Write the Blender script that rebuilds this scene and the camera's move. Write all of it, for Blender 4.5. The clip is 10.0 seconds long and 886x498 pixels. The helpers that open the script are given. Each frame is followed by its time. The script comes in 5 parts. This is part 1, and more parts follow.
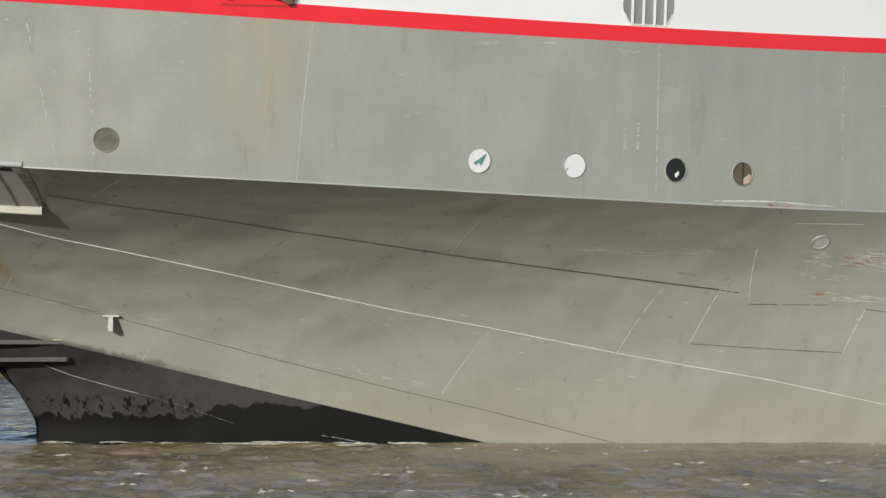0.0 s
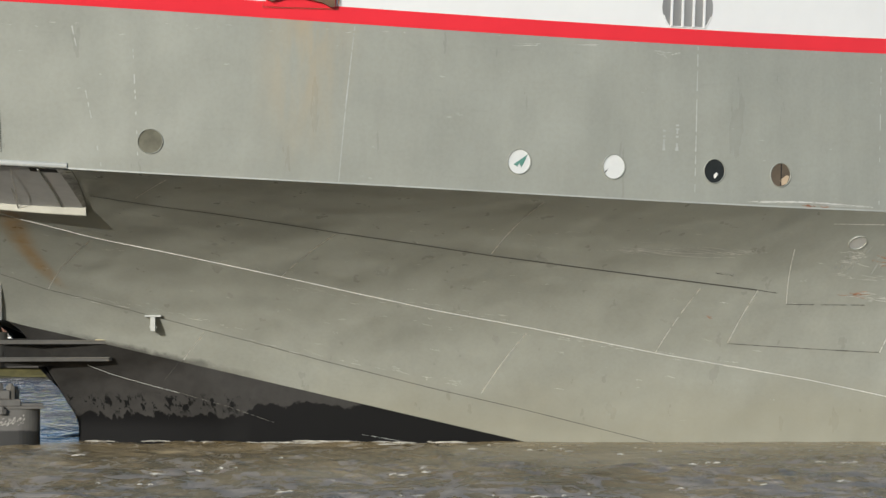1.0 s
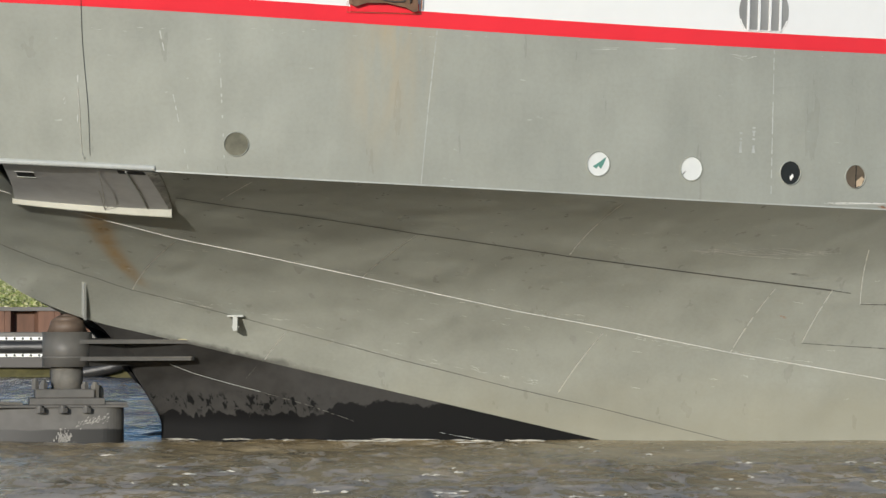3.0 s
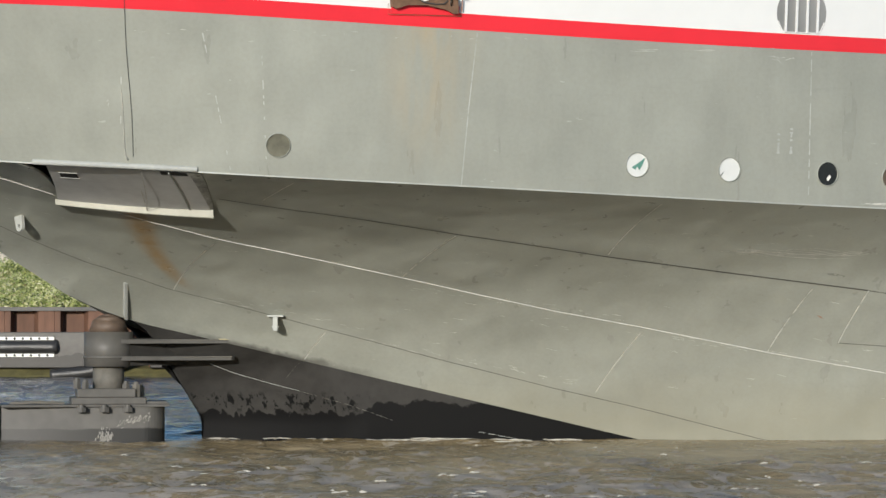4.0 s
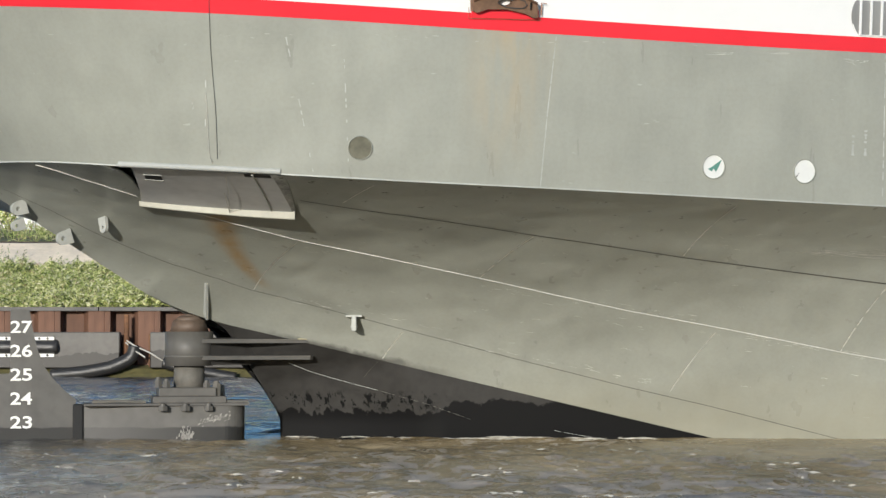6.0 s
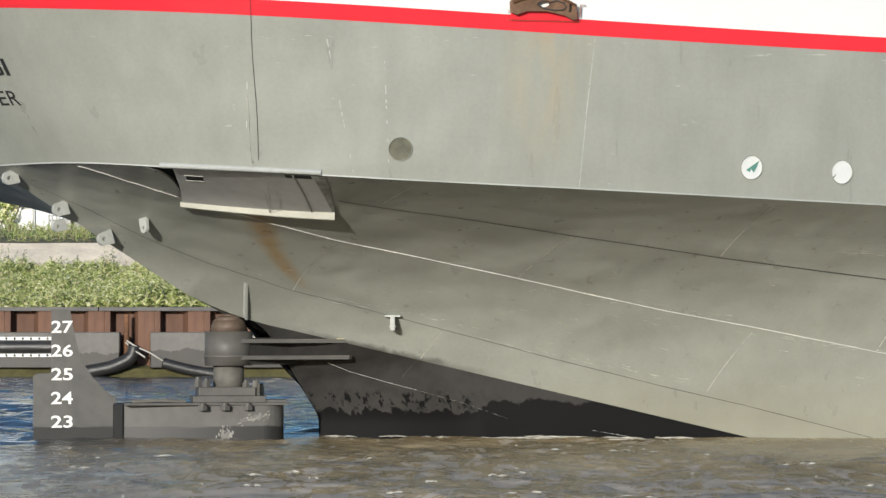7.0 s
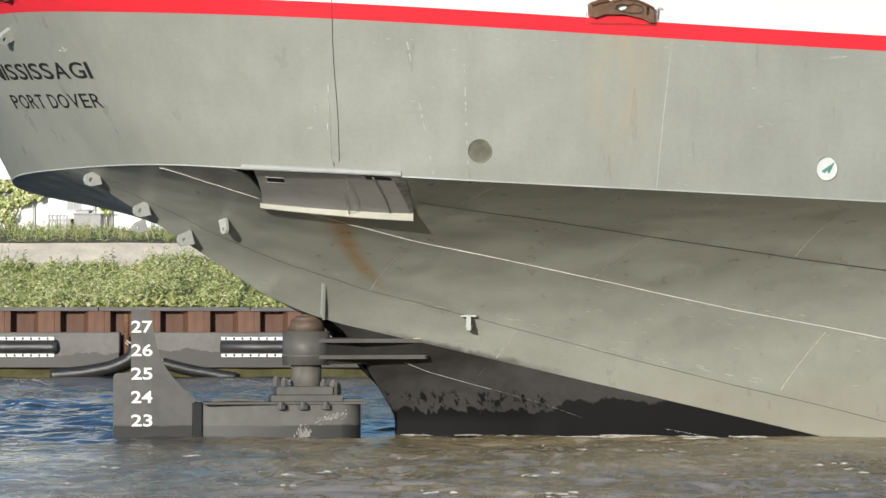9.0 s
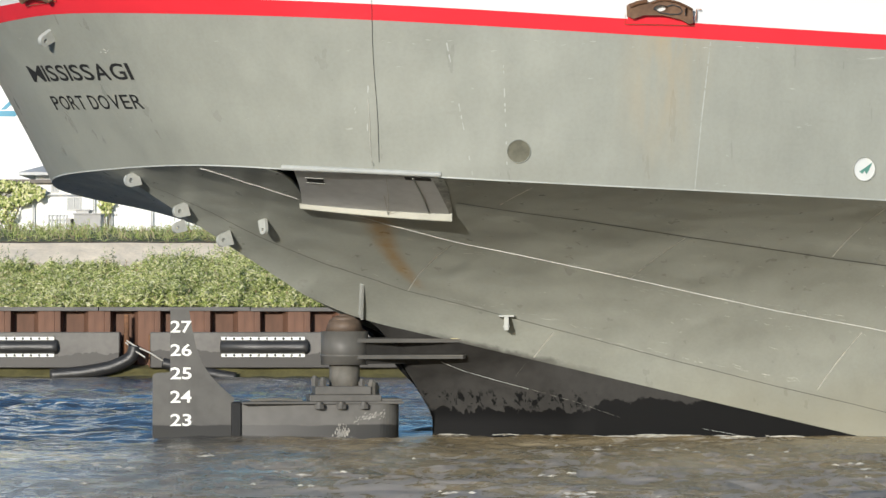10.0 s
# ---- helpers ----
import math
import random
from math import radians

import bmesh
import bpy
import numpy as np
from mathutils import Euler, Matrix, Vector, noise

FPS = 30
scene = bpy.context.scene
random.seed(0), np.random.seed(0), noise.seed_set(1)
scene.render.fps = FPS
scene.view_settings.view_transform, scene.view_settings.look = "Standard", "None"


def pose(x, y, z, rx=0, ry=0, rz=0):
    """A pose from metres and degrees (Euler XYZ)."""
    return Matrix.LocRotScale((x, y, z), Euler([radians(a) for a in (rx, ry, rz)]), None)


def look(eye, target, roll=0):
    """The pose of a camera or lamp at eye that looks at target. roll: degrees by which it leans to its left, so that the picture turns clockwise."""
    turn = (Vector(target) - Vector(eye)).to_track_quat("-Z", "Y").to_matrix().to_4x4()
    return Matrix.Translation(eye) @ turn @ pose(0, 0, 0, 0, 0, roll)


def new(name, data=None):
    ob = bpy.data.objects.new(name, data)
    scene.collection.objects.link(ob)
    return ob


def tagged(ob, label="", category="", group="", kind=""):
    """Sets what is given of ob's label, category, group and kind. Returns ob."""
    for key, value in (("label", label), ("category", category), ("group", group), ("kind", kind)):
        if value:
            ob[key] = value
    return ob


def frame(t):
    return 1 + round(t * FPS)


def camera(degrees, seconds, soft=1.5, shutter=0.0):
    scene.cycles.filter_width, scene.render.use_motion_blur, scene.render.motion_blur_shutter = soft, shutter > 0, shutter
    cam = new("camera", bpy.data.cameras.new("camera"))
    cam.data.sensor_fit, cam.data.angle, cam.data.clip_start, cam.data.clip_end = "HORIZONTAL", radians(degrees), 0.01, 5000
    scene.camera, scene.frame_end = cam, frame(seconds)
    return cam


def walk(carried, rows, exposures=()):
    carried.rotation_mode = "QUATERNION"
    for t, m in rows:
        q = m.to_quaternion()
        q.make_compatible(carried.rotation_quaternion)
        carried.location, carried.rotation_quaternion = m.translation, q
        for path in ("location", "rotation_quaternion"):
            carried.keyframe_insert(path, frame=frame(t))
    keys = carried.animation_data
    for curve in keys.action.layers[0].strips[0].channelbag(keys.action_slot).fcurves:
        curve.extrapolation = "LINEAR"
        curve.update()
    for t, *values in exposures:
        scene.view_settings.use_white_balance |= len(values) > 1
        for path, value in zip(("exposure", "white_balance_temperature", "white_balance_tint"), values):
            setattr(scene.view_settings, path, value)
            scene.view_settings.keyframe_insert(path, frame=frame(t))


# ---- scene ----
import functools

cam = camera(16.23, 10.0, soft=1.45)
EYE = 1.55
walk(cam, [(0.0, pose(0, 0, EYE, 91.244, 0, 0)), (10.0, pose(0, 0, EYE, 91.244, 0, 0))], exposures=[(0.0, -0.20), (1.5, -0.17), (3.0, -0.12), (4.5, -0.05), (7.0, 0.03), (10.0, 0.06)])

# ---- daylight ----
SUN_WAY = Vector((-0.275, -0.93, 0.168)).normalized()
world = bpy.data.worlds.new("daylight")
scene.world = world
world.use_nodes = True
sky = world.node_tree.nodes.new("ShaderNodeTexSky")
sky.sky_type, sky.sun_disc = "NISHITA", False
sky.sun_elevation = math.asin(SUN_WAY.z)
sky.sun_rotation = math.atan2(SUN_WAY.x, SUN_WAY.y)
sky.air_density, sky.dust_density, sky.ozone_density = 1.0, 0.7, 4.0
world.node_tree.nodes["Background"].inputs["Strength"].default_value = 0.15
world.node_tree.links.new(sky.outputs[0], world.node_tree.nodes["Background"].inputs["Color"])
sun = new("sun", bpy.data.lights.new("sun", "SUN"))
sun.data.energy, sun.data.angle, sun.data.color = 4.12, radians(0.5), (1.0, 0.962, 0.895)
sun.matrix_world = look((0, 0, 30), Vector((0, 0, 30)) - SUN_WAY)


# ---- materials ----
def material(name, color, rough=0.6, metal=0.0):
    m = bpy.data.materials.new(name)
    m.use_nodes = True
    b = m.node_tree.nodes["Principled BSDF"]
    b.inputs["Base Color"].default_value = (*color, 1)
    b.inputs["Roughness"].default_value = rough
    b.inputs["Metallic"].default_value = metal
    return m


def node(m, kind, **inputs):
    n = m.node_tree.nodes.new(kind)
    for key, value in inputs.items():
        n.inputs[key.replace("_", " ")].default_value = value
    return n


def wire(m, a, out, b, into):
    m.node_tree.links.new(a.outputs[out], b.inputs[into])


def noise_node(m, scale, detail=4.0, stretch=(1, 1, 1), rough=0.55):
    co = m.node_tree.nodes.new("ShaderNodeTexCoord")
    mp = m.node_tree.nodes.new("ShaderNodeMapping")
    mp.inputs["Scale"].default_value = stretch
    n = node(m, "ShaderNodeTexNoise", Scale=scale, Detail=detail, Roughness=rough)
    wire(m, co, "Object", mp, "Vector")
    wire(m, mp, "Vector", n, "Vector")
    return n


def ramp(m, source, out, stops):
    r = m.node_tree.nodes.new("ShaderNodeValToRGB")
    while len(r.color_ramp.elements) < len(stops):
        r.color_ramp.elements.new(0.5)
    for e, (at, c) in zip(r.color_ramp.elements, stops):
        e.position, e.color = at, (*c, 1) if len(c) == 3 else c
    wire(m, source, out, r, "Fac")
    return r


def mix(m, fac, a, b, mode="MIX"):
    n = m.node_tree.nodes.new("ShaderNodeMix")
    n.data_type, n.blend_type = "RGBA", mode
    for value, slot in ((fac, 0), (a, 6), (b, 7)):
        if isinstance(value, tuple):
            n.inputs[slot].default_value = (*value, 1)
        elif isinstance(value, (int, float)):
            n.inputs[slot].default_value = value
        else:
            m.node_tree.links.new(value, n.inputs[slot])
    return n


def bump(m, source, strength, distance):
    b = node(m, "ShaderNodeBump", Strength=strength, Distance=distance)
    m.node_tree.links.new(source, b.inputs["Height"])
    m.node_tree.links.new(b.outputs["Normal"], m.node_tree.nodes["Principled BSDF"].inputs["Normal"])
    return b


def worn(name, color, rough=0.5, metal=0.0, spread=0.18, grain=6.0, stretch=(1, 1, 1), relief=0.15, depth=0.004):
    """Paint or metal with soft stains, fine grain and slight relief."""
    m = material(name, color, rough, metal)
    big, fine = noise_node(m, grain * 0.12, 5, stretch), noise_node(m, grain, 6, stretch)
    lo, hi = tuple(c * (1 - spread) for c in color), tuple(min(1, c * (1 + spread)) for c in color)
    r1 = ramp(m, big, "Fac", [(0.3, lo), (0.7, hi)])
    r2 = ramp(m, fine, "Fac", [(0.25, (1 - spread * 0.8,) * 3), (0.6, (1, 1, 1))])
    mx = mix(m, 1.0, r1.outputs["Color"], r2.outputs["Color"], "MULTIPLY")
    m.node_tree.links.new(mx.outputs[2], m.node_tree.nodes["Principled BSDF"].inputs["Base Color"])
    bump(m, fine.outputs["Fac"], relief, depth)
    return m


def math_node(m, op, a, b=None, clamp=False):
    n = m.node_tree.nodes.new("ShaderNodeMath")
    n.operation, n.use_clamp = op, clamp
    for k, v in enumerate((a, b)):
        if isinstance(v, (int, float)):
            n.inputs[k].default_value = v
        elif v is not None:
            m.node_tree.links.new(v, n.inputs[k])
    return n.outputs[0]


def place(m):
    """Object-space l, w, z."""
    co = m.node_tree.nodes.new("ShaderNodeTexCoord")
    x = m.node_tree.nodes.new("ShaderNodeSeparateXYZ")
    wire(m, co, "Object", x, "Vector")
    return x.outputs


def bell(m, value, centre, width):
    """1 at the centre, falling to 0 at the width."""
    d = math_node(m, "ABSOLUTE", math_node(m, "SUBTRACT", value, centre))
    k = math_node(m, "SUBTRACT", 1.0, math_node(m, "DIVIDE", d, width), True)
    return math_node(m, "MULTIPLY", math_node(m, "MULTIPLY", k, k), math_node(m, "SUBTRACT", 3.0, math_node(m, "MULTIPLY", k, 2.0)))


def hull_paint(name, base, stain, rusty, edge_dark=None):
    """Grey hull paint: large faint patches, vertical run marks, uneven plating, rust where stain() says."""
    m = material(name, base, 0.38)
    b = m.node_tree.nodes["Principled BSDF"]
    patch, runs = noise_node(m, 0.8, 6), noise_node(m, 3.0, 6, (1.5, 1.5, 0.22))
    fine, plate = noise_node(m, 22, 6), noise_node(m, 0.85, 2, (1, 1, 1.3), 0.4)
    c1 = ramp(m, patch, "Fac", [(0.3, tuple(c * 0.90 for c in base)), (0.7, tuple(c * 1.04 for c in base))])
    c2 = ramp(m, runs, "Fac", [(0.3, (0.93, 0.93, 0.93)), (0.65, (1, 1, 1))])
    c3 = ramp(m, fine, "Fac", [(0.3, (0.95, 0.95, 0.94)), (0.6, (1, 1, 1))])
    a = mix(m, 1.0, c1.outputs["Color"], c2.outputs["Color"], "MULTIPLY")
    a = mix(m, 1.0, a.outputs[2], c3.outputs["Color"], "MULTIPLY")
    nick = noise_node(m, 9, 3, (0.5, 0.5, 2.2))
    n1 = ramp(m, nick, "Fac", [(0.735, (0, 0, 0)), (0.75, (1, 1, 1))])
    a = mix(m, math_node(m, "MULTIPLY", n1.outputs["Color"], 0.35), a.outputs[2], (0.6, 0.6, 0.55))
    scuff = ramp(m, noise_node(m, 2.0, 6, (0.5, 0.5, 4.0), 0.7), "Fac", [(0.60, (1, 1, 1)), (0.78, (0.93, 0.93, 0.925))])
    a = mix(m, 1.0, a.outputs[2], scuff.outputs["Color"], "MULTIPLY")
    rust = mix(m, stain(m), a.outputs[2], rusty)
    if edge_dark:
        # yellowish tint low on the plating, with a wavering upper edge
        low_tint = math_node(m, "ADD", place(m)[2], math_node(m, "MULTIPLY", noise_node(m, 0.7, 5, (1, 1, 1.5)).outputs["Fac"], -1.3))
        low_tint = math_node(m, "MULTIPLY", math_node(m, "SUBTRACT", 0.25, low_tint), 1.6, True)
        rust = mix(m, math_node(m, "MULTIPLY", low_tint, 0.6), rust.outputs[2], (0.285, 0.272, 0.205))
        rust = mix(m, edge_dark(m), rust.outputs[2], (0.06, 0.058, 0.054))
    m.node_tree.links.new(rust.outputs[2], b.inputs["Base Color"])
    rough = ramp(m, runs, "Fac", [(0.3, (0.26,) * 3), (0.7, (0.42,) * 3)])
    m.node_tree.links.new(rough.outputs["Color"], b.inputs["Roughness"])
    b.inputs["Specular IOR Level"].default_value = 0.4
    k = bump(m, plate.outputs["Fac"], 0.9, 0.125 if edge_dark else 0.07)
    k2 = node(m, "ShaderNodeBump", Strength=0.08, Distance=0.004)
    wire(m, fine, "Fac", k2, "Height")
    wire(m, k, "Normal", k2, "Normal")
    wire(m, k2, "Normal", b, "Normal")
    return m


def side_stain(m):
    """Pale rust below the chock."""
    l, w, z = place(m)
    runs = ramp(m, noise_node(m, 2.2, 5, (3.0, 3.0, 0.12)), "Fac", [(0.35, (0, 0, 0)), (0.7, (1, 1, 1))])
    fade = math_node(m, "MULTIPLY", math_node(m, "SUBTRACT", z, 3.1), 0.62, True)
    k = math_node(m, "MULTIPLY", bell(m, l, 0.68, 0.65), fade)
    return math_node(m, "MULTIPLY", math_node(m, "MULTIPLY", k, runs.outputs["Color"]), 0.8, True)


def counter_stain(m):
    """A rust streak running down from the pocket's ledge."""
    l, w, z = place(m)
    runs = ramp(m, noise_node(m, 3.0, 5, (2.5, 2.5, 0.3)), "Fac", [(0.25, (0.5, 0.5, 0.5)), (0.65, (1, 1, 1))])
    drop = math_node(m, "SUBTRACT", 2.86, z)
    line = math_node(m, "ADD", -1.24, math_node(m, "MULTIPLY", drop, 1.62))
    band = bell(m, math_node(m, "SUBTRACT", l, line), 0.0, math_node(m, "SUBTRACT", 0.215, math_node(m, "MULTIPLY", drop, 0.13)))
    ends = math_node(m, "MULTIPLY", math_node(m, "MULTIPLY", drop, 9.0, True), math_node(m, "MULTIPLY", math_node(m, "SUBTRACT", z, 1.86), 4.0, True))
    near = math_node(m, "LESS_THAN", w, 0.0)
    k = math_node(m, "MULTIPLY", math_node(m, "MULTIPLY", band, ends), near)
    return math_node(m, "MULTIPLY", math_node(m, "MULTIPLY", k, runs.outputs["Color"]), 0.95, True)


def fold_dark(m):
    """Darkens the lower edge of the counter just above the fold, with a ragged border."""
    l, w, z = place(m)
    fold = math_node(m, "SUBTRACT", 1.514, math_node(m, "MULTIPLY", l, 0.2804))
    edge_noise = noise_node(m, 3.0, 6, (1, 1, 1), 0.65).outputs["Fac"]
    d = math_node(m, "SUBTRACT", math_node(m, "SUBTRACT", z, fold), math_node(m, "MULTIPLY", math_node(m, "SUBTRACT", edge_noise, 0.42), 0.20))
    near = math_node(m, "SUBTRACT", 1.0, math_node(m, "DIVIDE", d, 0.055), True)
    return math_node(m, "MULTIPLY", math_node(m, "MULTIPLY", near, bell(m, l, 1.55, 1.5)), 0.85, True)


GREY = hull_paint("grey_side_paint", (0.342, 0.350, 0.304), side_stain, (0.43, 0.335, 0.205))
GREY_LOW = hull_paint("grey_counter_paint", (0.336, 0.344, 0.300), counter_stain, (0.30, 0.195, 0.085), fold_dark)
RED = worn("red_stripe_paint", (0.80, 0.035, 0.05), 0.18, spread=0.06, grain=2.0, relief=0.6, depth=0.03)
WHITE = worn("white_bulwark_paint", (0.8, 0.8, 0.78), 0.5, spread=0.03, grain=4, relief=0.05)


def wet_paint(name, base, dark, height, ragged, scale):
    """Dark paint with a ragged darker zone at the waterline."""
    m = worn(name, base, 0.5, spread=0.24, grain=7, relief=0.2)
    b = m.node_tree.nodes["Principled BSDF"]
    b.inputs["Specular IOR Level"].default_value = 0.35
    col = b.inputs["Base Color"].links[0].from_socket
    z = place(m)[2]
    n1, n2 = noise_node(m, scale, 6, (1, 1, 0.5), 0.7), noise_node(m, scale * 0.25, 3)
    edge = math_node(m, "ADD", math_node(m, "MULTIPLY", math_node(m, "SUBTRACT", n1.outputs["Fac"], 0.5), ragged), math_node(m, "MULTIPLY", math_node(m, "SUBTRACT", n2.outputs["Fac"], 0.5), ragged * 0.6))
    k = math_node(m, "MULTIPLY", math_node(m, "SUBTRACT", math_node(m, "ADD", edge, height), z), 60.0, True)
    a = mix(m, k, col, dark)
    m.node_tree.links.new(a.outputs[2], b.inputs["Base Color"])
    r = mix(m, k, (0.50, 0.50, 0.50), (0.42, 0.42, 0.42))
    m.node_tree.links.new(r.outputs[2], b.inputs["Roughness"])
    return m


RUDDER = wet_paint("dark_grey_rudder_paint", (0.108, 0.103, 0.094), (0.030, 0.029, 0.027), 0.17, 0.06, 3.0)


def deadwood_paint():
    """Dark paint, blacker below a ragged line that steps up forward, with drips and islands above it."""
    m = worn("deadwood_paint", (0.041, 0.039, 0.036), 0.66, spread=0.30, grain=7, relief=0.2)
    b = m.node_tree.nodes["Principled BSDF"]
    b.inputs["Specular IOR Level"].default_value = 0.15
    col = b.inputs["Base Color"].links[0].from_socket
    l, w, z = place(m)
    lumps, drips = noise_node(m, 2.4, 6, (1, 1, 1), 0.62).outputs["Fac"], noise_node(m, 13, 4, (1, 1, 0.30), 0.6).outputs["Fac"]
    step = math_node(m, "MULTIPLY", math_node(m, "SUBTRACT", l, 2.5), 8.0, True)
    aft = math_node(m, "SUBTRACT", 1.0, step)
    line = math_node(m, "ADD", 0.35, math_node(m, "MULTIPLY", step, 0.14))
    line = math_node(m, "ADD", line, math_node(m, "MULTIPLY", math_node(m, "SUBTRACT", lumps, 0.5), 0.42))
    line = math_node(m, "ADD", line, math_node(m, "MULTIPLY", math_node(m, "SUBTRACT", drips, 0.5), math_node(m, "ADD", math_node(m, "MULTIPLY", aft, 0.22), 0.03)))
    low = math_node(m, "MULTIPLY", math_node(m, "SUBTRACT", line, z), 45.0, True)
    spots = math_node(m, "MULTIPLY", math_node(m, "SUBTRACT", noise_node(m, 10, 6, (1, 1, 0.5), 0.7).outputs["Fac"], 0.535), 40.0, True)
    zone = math_node(m, "MULTIPLY", bell(m, z, 0.47, 0.17), aft)
    k = math_node(m, "MAXIMUM", low, math_node(m, "MULTIPLY", spots, math_node(m, "MULTIPLY", zone, 1.6, True)))
    a = mix(m, k, col, (0.005, 0.005, 0.005))
    m.node_tree.links.new(a.outputs[2], b.inputs["Base Color"])
    return m


DEADWOOD = deadwood_paint()
BLACK = worn("black_paint", (0.012, 0.012, 0.012), 0.75, spread=0.2, grain=8)
PALE = worn("pale_weathered_steel", (0.42, 0.43, 0.40), 0.65, spread=0.12, grain=14)
MARK = worn("white_marking_paint", (0.85, 0.84, 0.78), 0.5, spread=0.05, grain=20)
LETTER = worn("black_lettering_paint", (0.02, 0.02, 0.02), 0.7, spread=0.1, grain=20)
RUST = worn("rusty_steel", (0.16, 0.075, 0.035), 0.8, spread=0.5, grain=18, relief=0.5)
STEEL = worn("bare_steel", (0.15, 0.14, 0.12), 0.7, 0.0, spread=0.3, grain=12)
DECK = worn("deck_paint", (0.2, 0.07, 0.05), 0.7)


# ---- meshes ----
def part(name, bm, mat, parent=None, label="", smooth=False, matrix=None):
    me = bpy.data.meshes.new(name)
    bm.normal_update()
    if smooth:
        for f in bm.faces:
            f.smooth = True
    bm.to_mesh(me)
    bm.free()
    for m in (mat if isinstance(mat, (list, tuple)) else [mat]):
        me.materials.append(m)
    ob = new(name, me)
    if matrix is not None:
        ob.matrix_basis = matrix
    ob.parent = parent
    return tagged(ob, label)


def box(bm, lo, hi, m=Matrix(), bevel=0.0):
    c, s = (Vector(lo) + Vector(hi)) / 2, Vector(hi) - Vector(lo)
    made = bmesh.ops.create_cube(bm, size=1, matrix=m @ Matrix.Translation(c) @ Matrix.Diagonal((*s, 1)))
    if bevel:
        edges = {e for v in made["verts"] for e in v.link_edges}
        bmesh.ops.bevel(bm, geom=list(edges), offset=bevel, segments=2, affect="EDGES", profile=0.5)


def rod(bm, a, b, r, r2=None, seg=12):
    a, b = Vector(a), Vector(b)
    d = b - a
    m = Matrix.Translation((a + b) / 2) @ d.to_track_quat("Z", "Y").to_matrix().to_4x4()
    bmesh.ops.create_cone(bm, cap_ends=True, segments=seg, radius1=r, radius2=r if r2 is None else r2, depth=d.length, matrix=m)


def sheet(bm, rows, flip=False):
    """Quads over rows of points."""
    grid = [[bm.verts.new(p) for p in row] for row in rows]
    for r0, r1 in zip(grid, grid[1:]):
        for i in range(len(r0) - 1):
            q = (r0[i], r0[i + 1], r1[i + 1], r1[i])
            bm.faces.new(q[::-1] if flip else q)
    return grid


def tube(bm, points, r, seg=8):
    """A round bar through the points."""
    pts, rings = [Vector(p) for p in points], []
    for i, p in enumerate(pts):
        d = (pts[min(i + 1, len(pts) - 1)] - pts[max(i - 1, 0)]).normalized()
        x = d.orthogonal().normalized() if not rings else (side - d * side.dot(d)).normalized()
        side = x
        y = d.cross(x)
        rings.append([bm.verts.new(p + (x * math.cos(k * math.tau / seg) + y * math.sin(k * math.tau / seg)) * r) for k in range(seg)])
    for a, b in zip(rings, rings[1:]):
        for k in range(seg):
            bm.faces.new((a[k], a[(k + 1) % seg], b[(k + 1) % seg], b[k]))
    bm.faces.new(rings[0][::-1])
    bm.faces.new(rings[-1])


def lerp_table(table, x):
    """A smooth run through a few (x, y) pairs."""
    for (x0, y0), (x1, y1) in zip(table, table[1:]):
        if x <= x1:
            break
    k = min(1.0, max(0.0, (x - x0) / (x1 - x0)))
    return y0 + (y1 - y0) * k



def solid(name, points, depth, mat, parent, label=""):
    """A flat plate: an outline of points, thickened along depth."""
    bm = bmesh.new()
    f = bm.faces.new([bm.verts.new(p) for p in points])
    made = bmesh.ops.extrude_face_region(bm, geom=[f])
    bmesh.ops.translate(bm, verts=[v for v in made["geom"] if isinstance(v, bmesh.types.BMVert)], vec=Vector(depth))
    bmesh.ops.recalc_face_normals(bm, faces=bm.faces)
    return part(name, bm, mat, parent, label)


def words(body, bold=0.0):
    """Flat lettering as a mesh, its box scaled to run from 0 to 1 in x and y."""
    cu = bpy.data.curves.new("lettering", "FONT")
    cu.body, cu.offset, cu.resolution_u = body, bold, 4
    ob = bpy.data.objects.new("lettering", cu)
    scene.collection.objects.link(ob)
    bpy.context.view_layer.update()
    me = bpy.data.meshes.new_from_object(ob.evaluated_get(bpy.context.evaluated_depsgraph_get()))
    bpy.data.objects.remove(ob)
    bm = bmesh.new()
    bm.from_mesh(me)
    bpy.data.meshes.remove(me)
    xs, ys = [v.co.x for v in bm.verts], [v.co.y for v in bm.verts]
    x0, x1, y0, y1 = min(xs), max(xs), min(ys), max(ys)
    for v in bm.verts:
        v.co = ((v.co.x - x0) / (x1 - x0), (v.co.y - y0) / (y1 - y0), 0)
    return bm


# hull form: l forward, w to port, z above the water
HULL_A, HULL_B, STERN = 16.5, 7.85, -3.55


def knuckle_z(l):
    l = min(l, 10.3)
    k = min(1.0, max(0.0, (l - STERN) / 0.8))
    return 3.095 - 0.062 * l + 0.003 * l * l - 0.046 * math.exp(-((l + 1.5) / 2.7) ** 2) * k * k * (3 - 2 * k)


def half(l, side=-1):
    """Half breadth along the knuckle line."""
    k = min(1.0, max(0.0, 1 - (l - STERN) / HULL_A))
    return HULL_B * (1 - k ** 1.5) ** (1 / (2.7 if side < 0 else 2.85))


